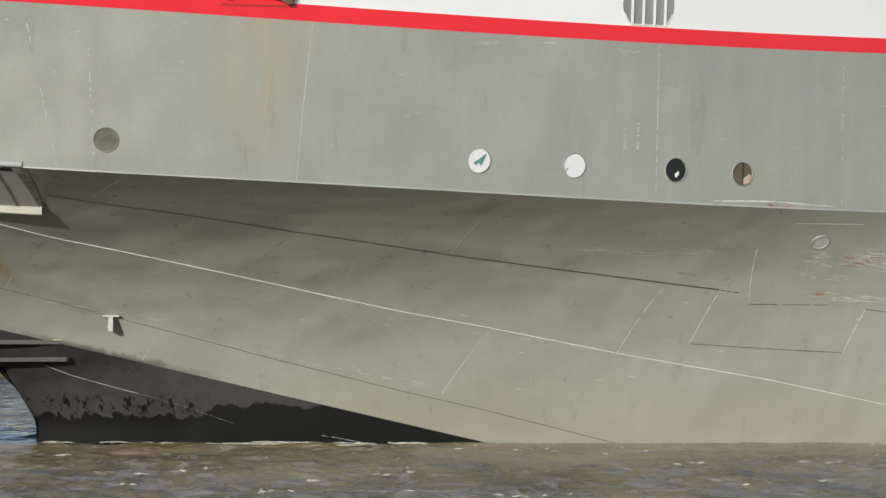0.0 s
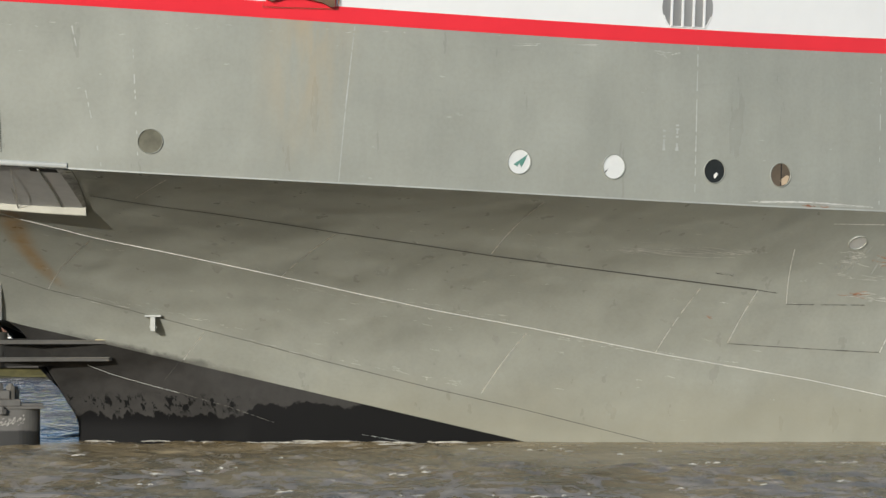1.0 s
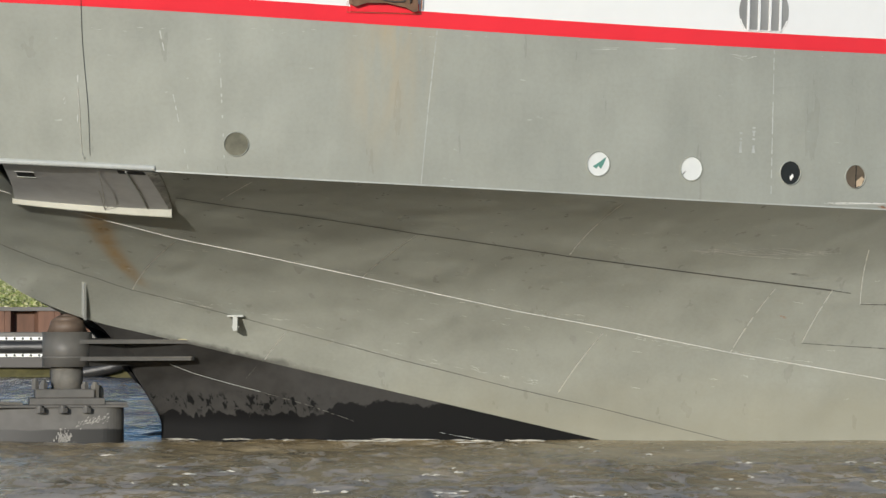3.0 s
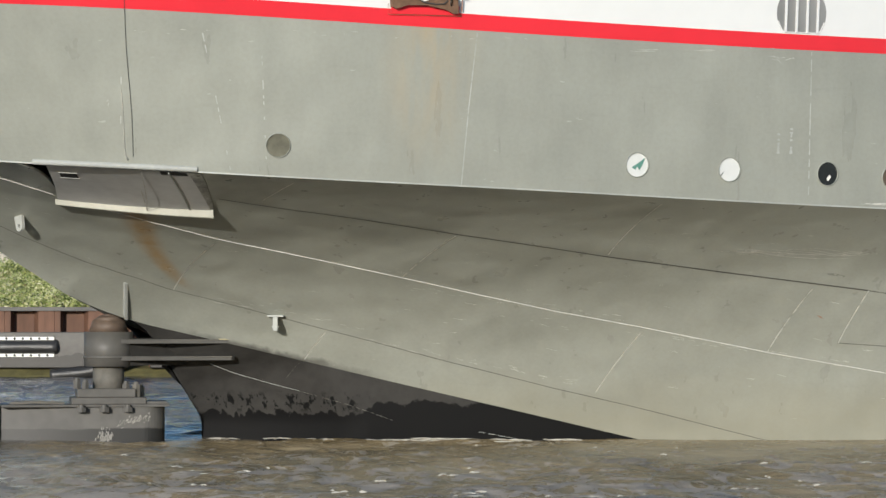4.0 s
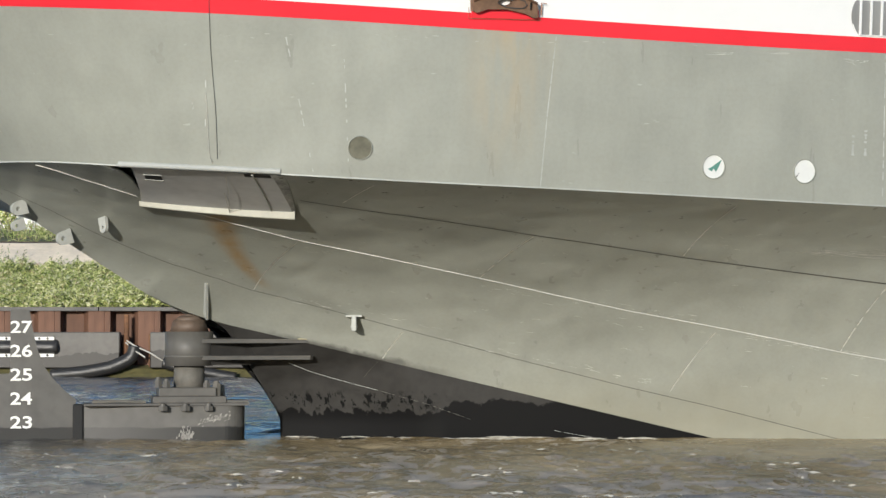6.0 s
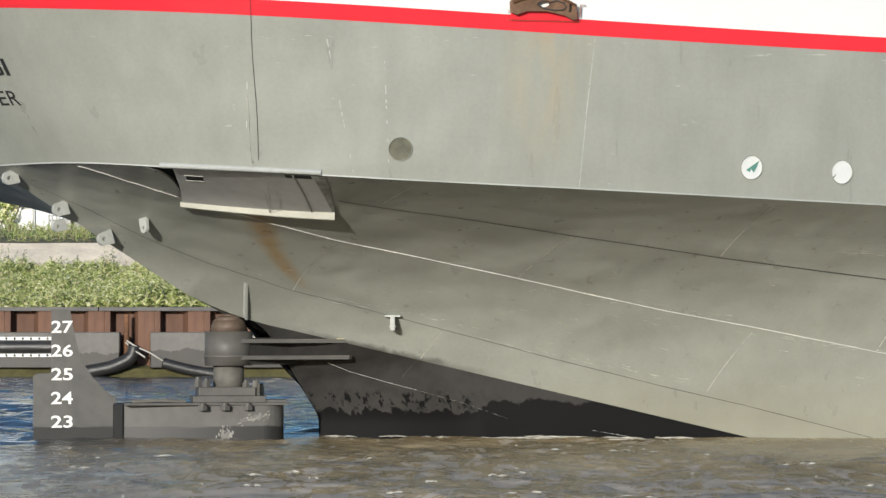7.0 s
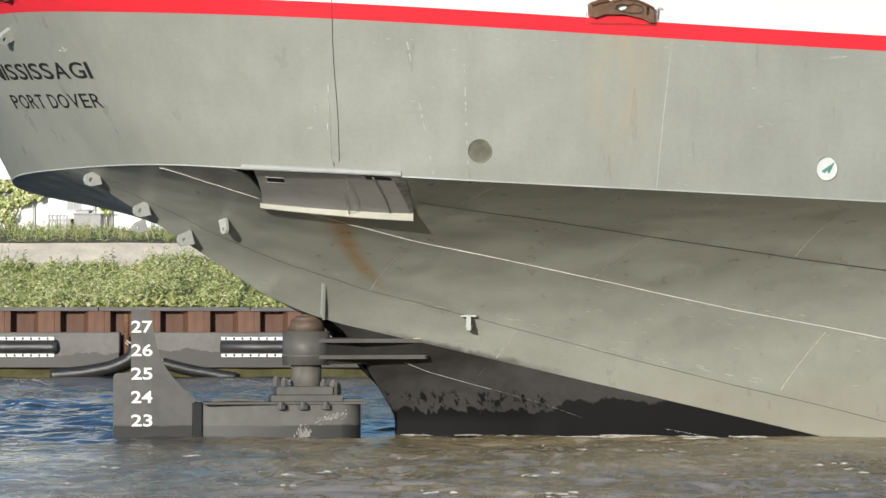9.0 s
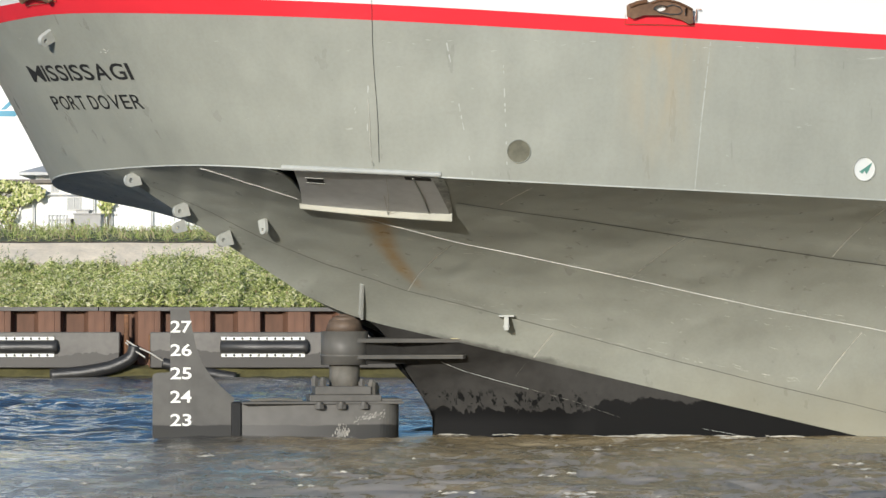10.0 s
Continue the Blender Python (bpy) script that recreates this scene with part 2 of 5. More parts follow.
def knuckle(a):
    """The knuckle line round the stern; a: radians from the centreline, positive to starboard; past pi/2 straight forward."""
    e, m = abs(a), 2.7 if a >= 0 else 2.85
    if e >= math.pi / 2:
        l, w, n = STERN + HULL_A + (e - math.pi / 2) * 12, HULL_B, (0.0, 1.0)
    else:
        k = math.cos(e) ** (2 / 1.5)
        l, w = STERN + HULL_A * (1 - k), HULL_B * math.sin(e) ** (2 / m)
        nl, nw = -1.5 / HULL_A * k ** 0.5, m / HULL_B * (w / HULL_B) ** (m - 1)
        s = math.hypot(nl, nw)
        n = (nl / s, nw / s)
    side = -1 if a > 0 else 1
    return l, side * w, n[0], side * n[1]


def upper(a, z, proud=0.0):
    """A point of the flared side plating above the knuckle."""
    l, w, nl, nw = knuckle(a)
    out = (z - knuckle_z(l)) * (0.62 * max(0.0, -nl) ** 1.6 + 0.01) + proud
    return l + nl * out, w + nw * out, z


def fold(l):
    """Straight runs of the counter's lower edge: the stern profile, then the turn into the deadwood."""
    if l < -0.37:
        return 0.0, knuckle_z(STERN) + (1.58 - knuckle_z(STERN)) * (l - STERN) / (-0.37 - STERN)
    if l < 0.05:
        k = (l + 0.37) / 0.42
        return 0.1 * k, 1.58 - 0.08 * k
    k = (l - 0.05) / 5.35
    return 0.1 + 3.5 * k, 1.5 - 1.5 * k


@functools.lru_cache(maxsize=None)
def foot(l):
    """The lower edge of the counter with its corners eased."""
    if l < -1.1 or l > 0.8:
        return fold(l)
    reach = 0.65 * min(1.0, (l + 1.1) / 0.4, (0.8 - l) / 0.4)
    runs = [fold(l + reach * (i - 5) / 5) for i in range(11)]
    return sum(w for w, z in runs) / 11, sum(z for w, z in runs) / 11


def ease(l):
    k = min(1.0, max(0.0, (l - 9.0) / 8.0))
    return k * k * (3 - 2 * k)


def counter(l, u, proud=0.0, side=-1):
    """A point of the counter, u from 0 at its foot to 1 at the knuckle."""
    wk, zk = half(l, side), knuckle_z(l)
    wf, zf = foot(min(l, 12.0))
    k = ease(l)
    wf += (HULL_B - 0.4 - wf) * k
    wc, zc = wf + (0.24 + 0.7 * k) * (wk - wf), zf + 0.65 * (zk - zf)
    b0, b1, b2 = (1 - u) ** 2, 2 * u * (1 - u), u * u
    w, z = b0 * wf + b1 * wc + b2 * wk, b0 * zf + b1 * zc + b2 * zk
    tw, tz = (1 - u) * (wc - wf) + u * (wk - wc), (1 - u) * (zc - zf) + u * (zk - zc)
    n = math.hypot(tw, tz) or 1.0
    return l, side * (w + proud * tz / n), z - proud * tw / n


def band(a):
    """Lower edge of the red stripe."""
    l, w = knuckle(a)[:2]
    l = min(l, 8.5)
    return 4.81 - 0.047 * l + 0.0037 * l * l + 0.145 * math.exp(-(min(w, 0.0) / 1.9) ** 2)


def course(t):
    """Where the ship lies at time t."""
    s = (t - 5) / 5
    turn = -2.14 * s
    c, k = math.cos(radians(turn)), math.sin(radians(turn))
    x = -3.52 * c + 1.975 * k + 2.48 * s + 0.005 * s * s + 0.004 * s ** 3
    y = 41.045 - 3.52 * k - 1.975 * c + 1.188 * s - 0.208 * s * s - 0.053 * s ** 3
    return pose(x, y, 0, 0, 0, 36 + turn)


MIDWAY = course(5.0)

# ---- ship ----
ship = tagged(new("cargo_ship"), "grey lake freighter with red stripe and white bulwark, under way", "ship")
ANGLES = [-1.57 + 3.14 * i / 120 for i in range(121)]
ANGLES = [-3.6, -2.6] + ANGLES + [1.9, 2.4, 3.0, 3.6]


def strake(lo, hi, steps, proud=0.0, span=ANGLES):
    bm = bmesh.new()
    rows = []
    for a in span:
        z0, z1 = lo(a), hi(a)
        rows.append([upper(a, z0 + (z1 - z0) * k / steps, proud) for k in range(steps + 1)])
    sheet(bm, rows)
    return bm


part("side_plating", strake(lambda a: knuckle_z(knuckle(a)[0]), band, 8), GREY, ship, "weathered grey steel side plating", smooth=True)
part("stripe", strake(band, lambda a: band(a) + 0.178, 2, 0.003), RED, ship, "bright red painted stripe", smooth=True)
part("bulwark", strake(lambda a: band(a) + 0.178, lambda a: band(a) + 1.35, 4), WHITE, ship, "white painted bulwark", smooth=True)
bm = bmesh.new()
tops = [(upper(a, band(a) + 0.3, -0.05)) for a in ANGLES]
n = len(tops) // 2
sheet(bm, [[tops[i], tops[-1 - i]] for i in range(n)])
part("deck", bm, DECK, ship)

POCKET = (-2.98, -1.50, 2.57, 3.4)


def pocket_edge(u):
    return POCKET[0] + (1 - u) * POCKET[2], POCKET[1] + (1 - u) * POCKET[3]


def in_pocket(l, u):
    a, b = pocket_edge(u)
    return a < l < b and u > 0.568 + 0.0985 * (l + 1.864)


def counter_mesh(side):
    bm = bmesh.new()
    ls = [STERN + 0.001 + 0.05 * (i / 6.0) ** 2 for i in range(7)]
    while ls[-1] < 1.0:
        ls.append(ls[-1] + 0.045)
    while ls[-1] < 14:
        ls.append(ls[-1] + 0.2)
    ls += [18, 24, 32]
    us = [i / 60 for i in range(61)]
    grid = [[bm.verts.new(counter(l, u, 0, side)) for u in us] for l in ls]
    for i in range(len(ls) - 1):
        for j in range(60):
            if side < 0 and in_pocket((ls[i] + ls[i + 1]) / 2, us[j] + 1 / 120):
                continue
            q = (grid[i][j], grid[i + 1][j], grid[i + 1][j + 1], grid[i][j + 1])
            bm.faces.new(q if side < 0 else q[::-1])
    return bm


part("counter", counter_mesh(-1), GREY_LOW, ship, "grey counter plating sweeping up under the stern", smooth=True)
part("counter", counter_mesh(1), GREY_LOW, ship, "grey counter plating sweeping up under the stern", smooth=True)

# deadwood below the counter, down into the water


def deadwood_mesh():
    bm = bmesh.new()
    for side in (-1, 1):
        rows = []
        for i in range(60):
            l0 = 0.05 + 8.4 * i / 59
            w, z = foot(l0)
            row = []
            for j in range(25):
                k = j / 24
                zz = z + (-1.2 - z) * k
                edge = 0.05 + 1.12 * min(1.0, max(0.0, (1.5 - zz) / 1.25)) ** 0.75
                l = max(l0, edge) if zz < z else l0
                keep = max(min(1.0, max(0.0, (l - edge) / 1.3)) ** 0.9, 1 - 4 * k)
                row.append((l, side * (0.012 + max(0.0, w - 0.012 - 0.25 * k * min(1.0, l0)) * keep), zz))
            rows.append(row)
        sheet(bm, rows, side < 0)
    bmesh.ops.remove_doubles(bm, verts=bm.verts, dist=0.002)
    return bm


part("deadwood", deadwood_mesh(), DEADWOOD, ship, "dark deadwood with ragged black waterline paint", smooth=True)


# ---- rudder gear ----
STOCK = -0.2
rng0 = random.Random(8)
CAP_RUST = worn("rust_stained_cap", (0.125, 0.088, 0.064), 0.6, spread=0.4, grain=9)
for name, r0, r1, z0, z1, mat, lab in (("bearing_cap", 0.245, 0.20, 1.36, 1.50, CAP_RUST, "rust-stained dome over the rudder bearing"),
                                       ("rudder_bearing", 0.305, 0.305, 0.93, 1.36, RUDDER, "dark grey bearing housing"),
                                       ("bearing_ring", 0.315, 0.315, 1.03, 1.06, RUDDER, ""),
                                       ("rudder_stock", 0.195, 0.195, 0.62, 0.93, STEEL, "worn steel rudder stock")):
    bm = bmesh.new()
    rod(bm, (STOCK, 0, z0), (STOCK, 0, z1), r0, r1, 40)
    if name == "bearing_cap":
        rod(bm, (STOCK, 0, 1.50), (STOCK, 0, 1.56), 0.20, 0.11, 40)
        rod(bm, (STOCK, 0, 1.56), (STOCK, 0, 1.585), 0.11, 0.02, 40)
    ob = part(name, bm, mat, ship, lab, smooth=True)
    for f in ob.data.polygons:
        f.use_smooth = len(f.vertices) == 4
for z in (1.215, 1.005):
    solid("strut", [(STOCK, -0.31, z), (1.10, -0.80, z), (1.17, -0.76, z), (1.17, 0.3, z), (STOCK, 0.3, z)], (0, 0, 0.05), RUDDER, ship, "horizontal steel plate bracing the rudder bearing")
    bm = bmesh.new()
    tube(bm, [(STOCK + 0.1, -0.325, z + 0.04), (1.10, -0.81, z + 0.04)], 0.007, 6)
    part("worn_edge", bm, STEEL, ship, "paint-worn bright edge of the brace")
    if z < 1.1:
        continue
    bm = bmesh.new()
    tube(bm, [(0.95, -0.74, z + 0.046), (1.10, -0.808, z + 0.046), (1.15, -0.80, z + 0.044), (1.178, -0.76, z + 0.04)], 0.011, 6)
    part("worn_tip", bm, worn("bare_yellowed_steel", (0.50, 0.44, 0.27), 0.55, spread=0.3, grain=20), ship, "yellowed bare steel tip of the brace")
solid("gusset", [counter(-0.10, 0.02), counter(-0.10, 0.02, 0.10), counter(-0.32, 0.19, 0.014), counter(-0.34, 0.19)], (0.035, 0, 0), PALE, ship, "narrow pale steel gusset")
bm = bmesh.new()
box(bm, (STOCK - 0.1, -0.26, 0.94), (0.9, 0.26, 1.28))
part("horn", bm, DEADWOOD, ship)

# blade frame: x forward along the swung blade, z above the water
blade_pose = Matrix.Translation((STOCK, 0, 0)) @ pose(0, 0, 0, 0, 0, -27)
bm = bmesh.new()
rows = []
nose = [(-1.40 + 1.83 * i / 18, 0.06 + 0.21 * math.sin(math.pi * min(1.0, (i + 1) / 19) / 2)) for i in range(19)]
nose += [(0.43 + 0.27 * math.sin(k * math.pi / 20), 0.27 * math.cos(k * math.pi / 20)) for k in range(1, 11)]
for x, y in nose:
    rows.append([(x, -y, -1.5), (x, -y, 0.10), (x, -y, 0.43), (x, y, 0.43), (x, y, -1.5)])
sheet(bm, rows)
rudder = part("rudder", bm, RUDDER, ship, "dark grey steel rudder blade swung hard over", smooth=False, matrix=blade_pose)
bm = bmesh.new()
box(bm, (-1.33, -0.29, 0.43), (0.74, 0.29, 0.465), bevel=0.008)
box(bm, (0.30, -0.27, 0.465), (0.72, 0.27, 0.50), bevel=0.008)
part("top_plate", bm, RUDDER, rudder)
bm = bmesh.new()
box(bm, (-1.46, -0.13, -1.2), (-1.33, 0.13, 0.455), bevel=0.02)
part("hinge_post", bm, BLACK, rudder, "dark hinge post between blade and flap")
bm = bmesh.new()
box(bm, (-0.47, -0.30, 0.465), (0.45, 0.30, 0.55), bevel=0.01)
box(bm, (-0.40, -0.30, 0.55), (0.32, 0.30, 0.66), bevel=0.012)
part("coupling", bm, RUDDER, rudder, "bolted coupling flange on the blade")
for x, y, z, r, h in [(-0.35, -0.33, 0.37, 0.062, 0.06), (-0.07, -0.33, 0.37, 0.066, 0.06), (0.22, -0.33, 0.37, 0.06, 0.06), (-0.40, -0.2, 0.66, 0.05, 0.10), (-0.30, -0.26, 0.66, 0.05, 0.08), (0.33, -0.2, 0.55, 0.055, 0.16), (0.40, -0.05, 0.55, 0.05, 0.12), (0.20, -0.26, 0.66, 0.05, 0.06)]:
    bm = bmesh.new()
    rod(bm, (x, y, z), (x, y, z + h), r, seg=6)
    rod(bm, (x, y, z + h), (x, y, z + h + 0.03), r * 0.6, seg=10)
    part("bolt", bm, STEEL if x > 0.3 else RUDDER, rudder)
bm = bmesh.new()
# pale flecks that paint in the bright glint at the waterline
for _ in range(110):
    x = rng0.gauss(-0.05, 0.042)
    z = abs(rng0.gauss(0, 0.07)) * math.exp(-abs(x + 0.05) * 4)
    h, w = rng0.uniform(0.01, 0.05), rng0.uniform(0.003, 0.009)
    bm.faces.new([bm.verts.new(p) for p in ((x - w, -0.274, z), (x + w, -0.274, z + 0.004), (x + w * 0.5, -0.274, z + h), (x - w * 0.7, -0.274, z + h * 0.8))])
# scuffs of worn paint further forward
for _ in range(80):
    x = rng0.uniform(0.10, 0.50)
    z = 0.22 + 0.22 * (x - 0.10) + rng0.gauss(0, 0.022)
    w, h = rng0.uniform(0.004, 0.016), rng0.uniform(0.006, 0.018)
    bm.faces.new([bm.verts.new(p) for p in ((x - w, -0.2745, z), (x - w * 0.3, -0.2745, z - 0.002), (x + w, -0.2745, z + h), (x + w * 0.4, -0.2745, z + h + 0.003))])
tagged(part("scuff", bm, worn("scuff_and_glint", (0.34, 0.325, 0.295), 0.6), rudder, "pale scuffs where paint is worn off, and a painted glint at the waterline"), kind="stuff")
bm = bmesh.new()
tube(bm, [(-1.22, -0.1, 0.475), (-0.9, -0.1, 0.49), (-0.55, -0.1, 0.475)], 0.02, 6)
part("grab_bar", bm, STEEL, rudder)
flap = [(-2.46, 0, -1.2), (-2.46, 0, 0.78)]
flap += [(-2.40 + 0.06 * math.cos(k), 0, 0.78 + 0.05 * math.sin(k)) for k in (2.6, 2.1, 1.57)]
flap += [(-2.25, 0, 0.835), (-2.235, 0, 0.88), (-2.235, 0, 1.64), (-2.0, 0, 1.64), (-1.96, 0, 1.40), (-1.90, 0, 1.14), (-1.82, 0, 0.94), (-1.72, 0, 0.79), (-1.58, 0, 0.64), (-1.42, 0, 0.51), (-1.42, 0, -1.2)]
solid("tail_flap", [(x, 0.04, z) for x, y, z in flap], (0, -0.08, 0), RUDDER, rudder, "flat grey tail plate carrying white draught marks")
for i, mark in enumerate(("23", "24", "25", "26", "27")):
    bm = words(mark, 0.018)
    z = 0.15 + 0.298 * i
    for v in bm.verts:
        v.co = (-2.235 + 0.27 * v.co.x, -0.044, z + 0.155 * v.co.y)
    part("draught_mark", bm, MARK, rudder, "white painted draught number")


# ---- seams and marks that follow the plating ----
def ribbon(points, surface, width, proud, steps=10, gaps=0.0, rng=None):
    """A thin raised strip along a run of surface coordinates."""
    bm = bmesh.new()
    pts = []
    for (a0, b0), (a1, b1) in zip(points, points[1:]):
        for k in range(steps):
            q = k / steps
            pts.append((a0 + (a1 - a0) * q, b0 + (b1 - b0) * q))
    pts.append(points[-1])
    p3 = [Vector(surface(a, b, proud)) for a, b in pts]
    deep = [Vector(surface(a, b, proud - 0.006)) for a, b in pts]
    for i in range(len(p3) - 1):
        if rng and rng.random() < gaps:
            continue
        d = (p3[i + 1] - p3[i]).normalized()
        n = (p3[i] - deep[i]).normalized()
        s = d.cross(n) * width / 2
        if rng:
            s *= rng.uniform(0.55, 1.2)
        top = [p3[i] - s, p3[i] + s, p3[i + 1] + s, p3[i + 1] - s]
        bm.faces.new([bm.verts.new(p) for p in top])
    bmesh.ops.recalc_face_normals(bm, faces=bm.faces)
    return bm


SEAM_PALE = worn("bare_weld_seam", (0.70, 0.69, 0.65), 0.55, spread=0.2, grain=12)
SEAM_GREY = worn("faint_weld_seam", (0.78, 0.77, 0.71), 0.55, spread=0.2, grain=12)
KNUCKLE = worn("worn_knuckle_paint", (0.42, 0.43, 0.40), 0.5, spread=0.15, grain=8)
SEAM_SIDE = worn("side_weld_seam", (0.47, 0.48, 0.45), 0.5, spread=0.2, grain=12)
SEAM_DARK = worn("dark_weld_seam", (0.09, 0.085, 0.075), 0.8, spread=0.3, grain=12)
SCRATCH = worn("bare_scratch", (0.56, 0.55, 0.50), 0.6, spread=0.25, grain=30)
ORANGE = worn("rust_scratch", (0.36, 0.15, 0.075), 0.8, spread=0.4, grain=30)
rng = random.Random(4)


def bead(runs, r):
    """A rounded weld bead along a run of counter coordinates."""
    bm = bmesh.new()
    pts = [counter(a0 + (a1 - a0) * k / 10, b0 + (b1 - b0) * k / 10, 0.004) for (a0, b0), (a1, b1) in zip(runs, runs[1:]) for k in range(10)]
    tube(bm, pts + [counter(*runs[-1], 0.004)], r, 6)
    return bm


part("weld_seam", bead([(-3.276, 0.888), (-3.161, 0.824), (-3.052, 0.78), (-2.872, 0.73), (-2.688, 0.687), (-2.318, 0.638), (-1.996, 0.611)], 0.0052), SEAM_PALE, ship, smooth=True)
part("weld_seam", bead([(-1.454, 0.588), (-1.187, 0.585), (-0.915, 0.58), (-0.63, 0.573), (-0.341, 0.563), (-0.037, 0.549), (0.684, 0.521), (1.392, 0.493), (2.116, 0.467), (2.999, 0.437), (3.9, 0.412), (4.9, 0.398), (6.36, 0.373), (8.05, 0.36), (9.8, 0.33)], 0.0046), SEAM_PALE, ship, "pale welded plate seam", smooth=True)
part("weld_seam", ribbon([(-0.727, 0.804), (0.651, 0.766), (2.074, 0.72), (3.875, 0.68), (5.204, 0.663), (7.03, 0.645)], counter, 0.022, 0.005, 24), SEAM_DARK, ship, "dark welded plate seam")
part("weld_seam", ribbon([(-3.24, 0.127), (-2.966, 0.188), (-2.41, 0.205), (-1.94, 0.197), (-1.699, 0.20), (-1.184, 0.218), (-0.677, 0.236), (-0.231, 0.235), (0.149, 0.218), (0.513, 0.207), (1.026, 0.19), (1.859, 0.164), (3.13, 0.132), (4.337, 0.112), (5.226, 0.105), (6.121, 0.093), (6.75, 0.085)], counter, 0.010, 0.005, 16), SEAM_DARK, ship, "dark welded plate seam")
for pts in ([(-0.473, 0.963), (-0.308, 0.819)], [(2.1, 0.711), (2.151, 0.468)], [(3.561, 0.966), (3.876, 0.68)], [(6.398, 0.63), (6.337, 0.376)], [(4.932, 0.376), (4.795, 0.123)],
            [(1.911, 0.155), (1.858, 0.01)], [(0.03, 0.532), (0.126, 0.332), (0.20, 0.22)], [(7.05, 0.645), (7.04, 0.441)], [(8.83, 0.625), (8.741, 0.475)]):
    tagged(part("butt_seam", ribbon(pts, counter, 0.023, 0.005, 30, 0.08, rng), SEAM_GREY, ship), kind="stuff")
for pts in ([(7.04, 0.441), (8.741, 0.475)], [(7.03, 0.645), (7.3, 0.64)], [(8.83, 0.625), (9.6, 0.615)], [(7.461, 0.603), (8.403, 0.628)], [(7.118, 0.819), (7.461, 0.603)], [(7.325, 0.937), (8.221, 0.946)]):
    tagged(part("insert_seam", ribbon(pts, counter, 0.012, 0.005, 24, 0.05, rng), SEAM_DARK if pts[0][1] < 0.8 else SEAM_GREY, ship), kind="stuff")
for pts, gap in (([(0.687, 4.73), (0.682, 3.9), (0.678, 3.03)], 0.12), ([(0.971, 4.65), (0.972, 2.98)], 0.3), ([(0.446, 4.67), (0.472, 3.14)], 0.72), ([(1.137, 4.5), (1.138, 2.83)], 0.6), ([(0.36, 3.3), (0.37, 4.7)], 0.9), ([(0.50, 4.5), (0.505, 3.3)], 0.8)):
    tagged(part("butt_seam", ribbon(pts, upper, 0.013, 0.004, 36, gap, rng), SEAM_SIDE, ship), kind="stuff")
bm = ribbon([(a / 100, 0) for a in range(-150, 158)], lambda a, b, p: upper(a, knuckle_z(knuckle(a)[0]) + 0.010, p), 0.016, 0.005, 1)
part("knuckle_bar", bm, KNUCKLE, ship, "paint-worn knuckle edge")


def deadwood(l, z, proud):
    """A point of the deadwood's starboard face."""
    w, top = foot(l)
    k = max(0.0, (top - z) / (top + 1.2))
    edge = 0.05 + 1.12 * min(1.0, max(0.0, (1.5 - z) / 1.25)) ** 0.75
    keep = max(min(1.0, max(0.0, (l - edge) / 1.3)) ** 0.9, 1 - 4 * k)
    return l, -(0.012 + max(0.0, w - 0.012 - 0.25 * k * min(1.0, l)) * keep + proud), z


tagged(part("butt_seam", ribbon([(1.853, 1.05), (1.83, 0.912), (1.80, 0.78)], deadwood, 0.008, 0.012, 16, 0.3, rng), STEEL, ship), kind="stuff")
part("weld_seam", ribbon([(1.03, 0.955), (1.95, 0.61)], deadwood, 0.006, 0.016, 24), PALE, ship, "pale weld line down the dark deadwood")
tagged(part("weld_seam", ribbon([(1.95, 0.61), (2.85, 0.235)], deadwood, 0.006, 0.016, 30, 0.35, rng), STEEL, ship), kind="stuff")
tagged(part("scrape", ribbon([(3.72, 0.10), (4.12, 0.015)], deadwood, 0.004, 0.008, 12, 0.1, rng), SEAM_SIDE, ship), kind="stuff")


def scratch(surface, a, b, run, rise, count, wide, spread):
    """A cluster of short wavy scrapes."""
    bm = bmesh.new()
    for _ in range(count):
        x, y = a + rng.uniform(-1, 1) * spread[0], b + rng.uniform(-1, 1) * spread[1]
        n = 6
        ph, am = rng.uniform(0, 6), rng.uniform(0.1, 0.5) * rise
        ln = run * rng.uniform(0.3, 1)
        pts = [(x + ln * k / n, y + am * math.sin(ph + k * 0.45)) for k in range(n + 1)]
        for (a0, b0), (a1, b1) in zip(pts, pts[1:]):
            p, q = Vector(surface(a0, b0, 0.0022)), Vector(surface(a1, b1, 0.0022))
            nrm = p - Vector(surface(a0, b0, -0.005))
            s = (q - p).cross(nrm).normalized() * wide * rng.uniform(0.05, 0.26) * (1 - abs(2 * a0 - 2 * x - ln) / ln * 0.7)
            bm.faces.new([bm.verts.new(c) for c in (p - s, p + s, q + s, q - s)])
    bmesh.ops.recalc_face_normals(bm, faces=bm.faces)
    return bm


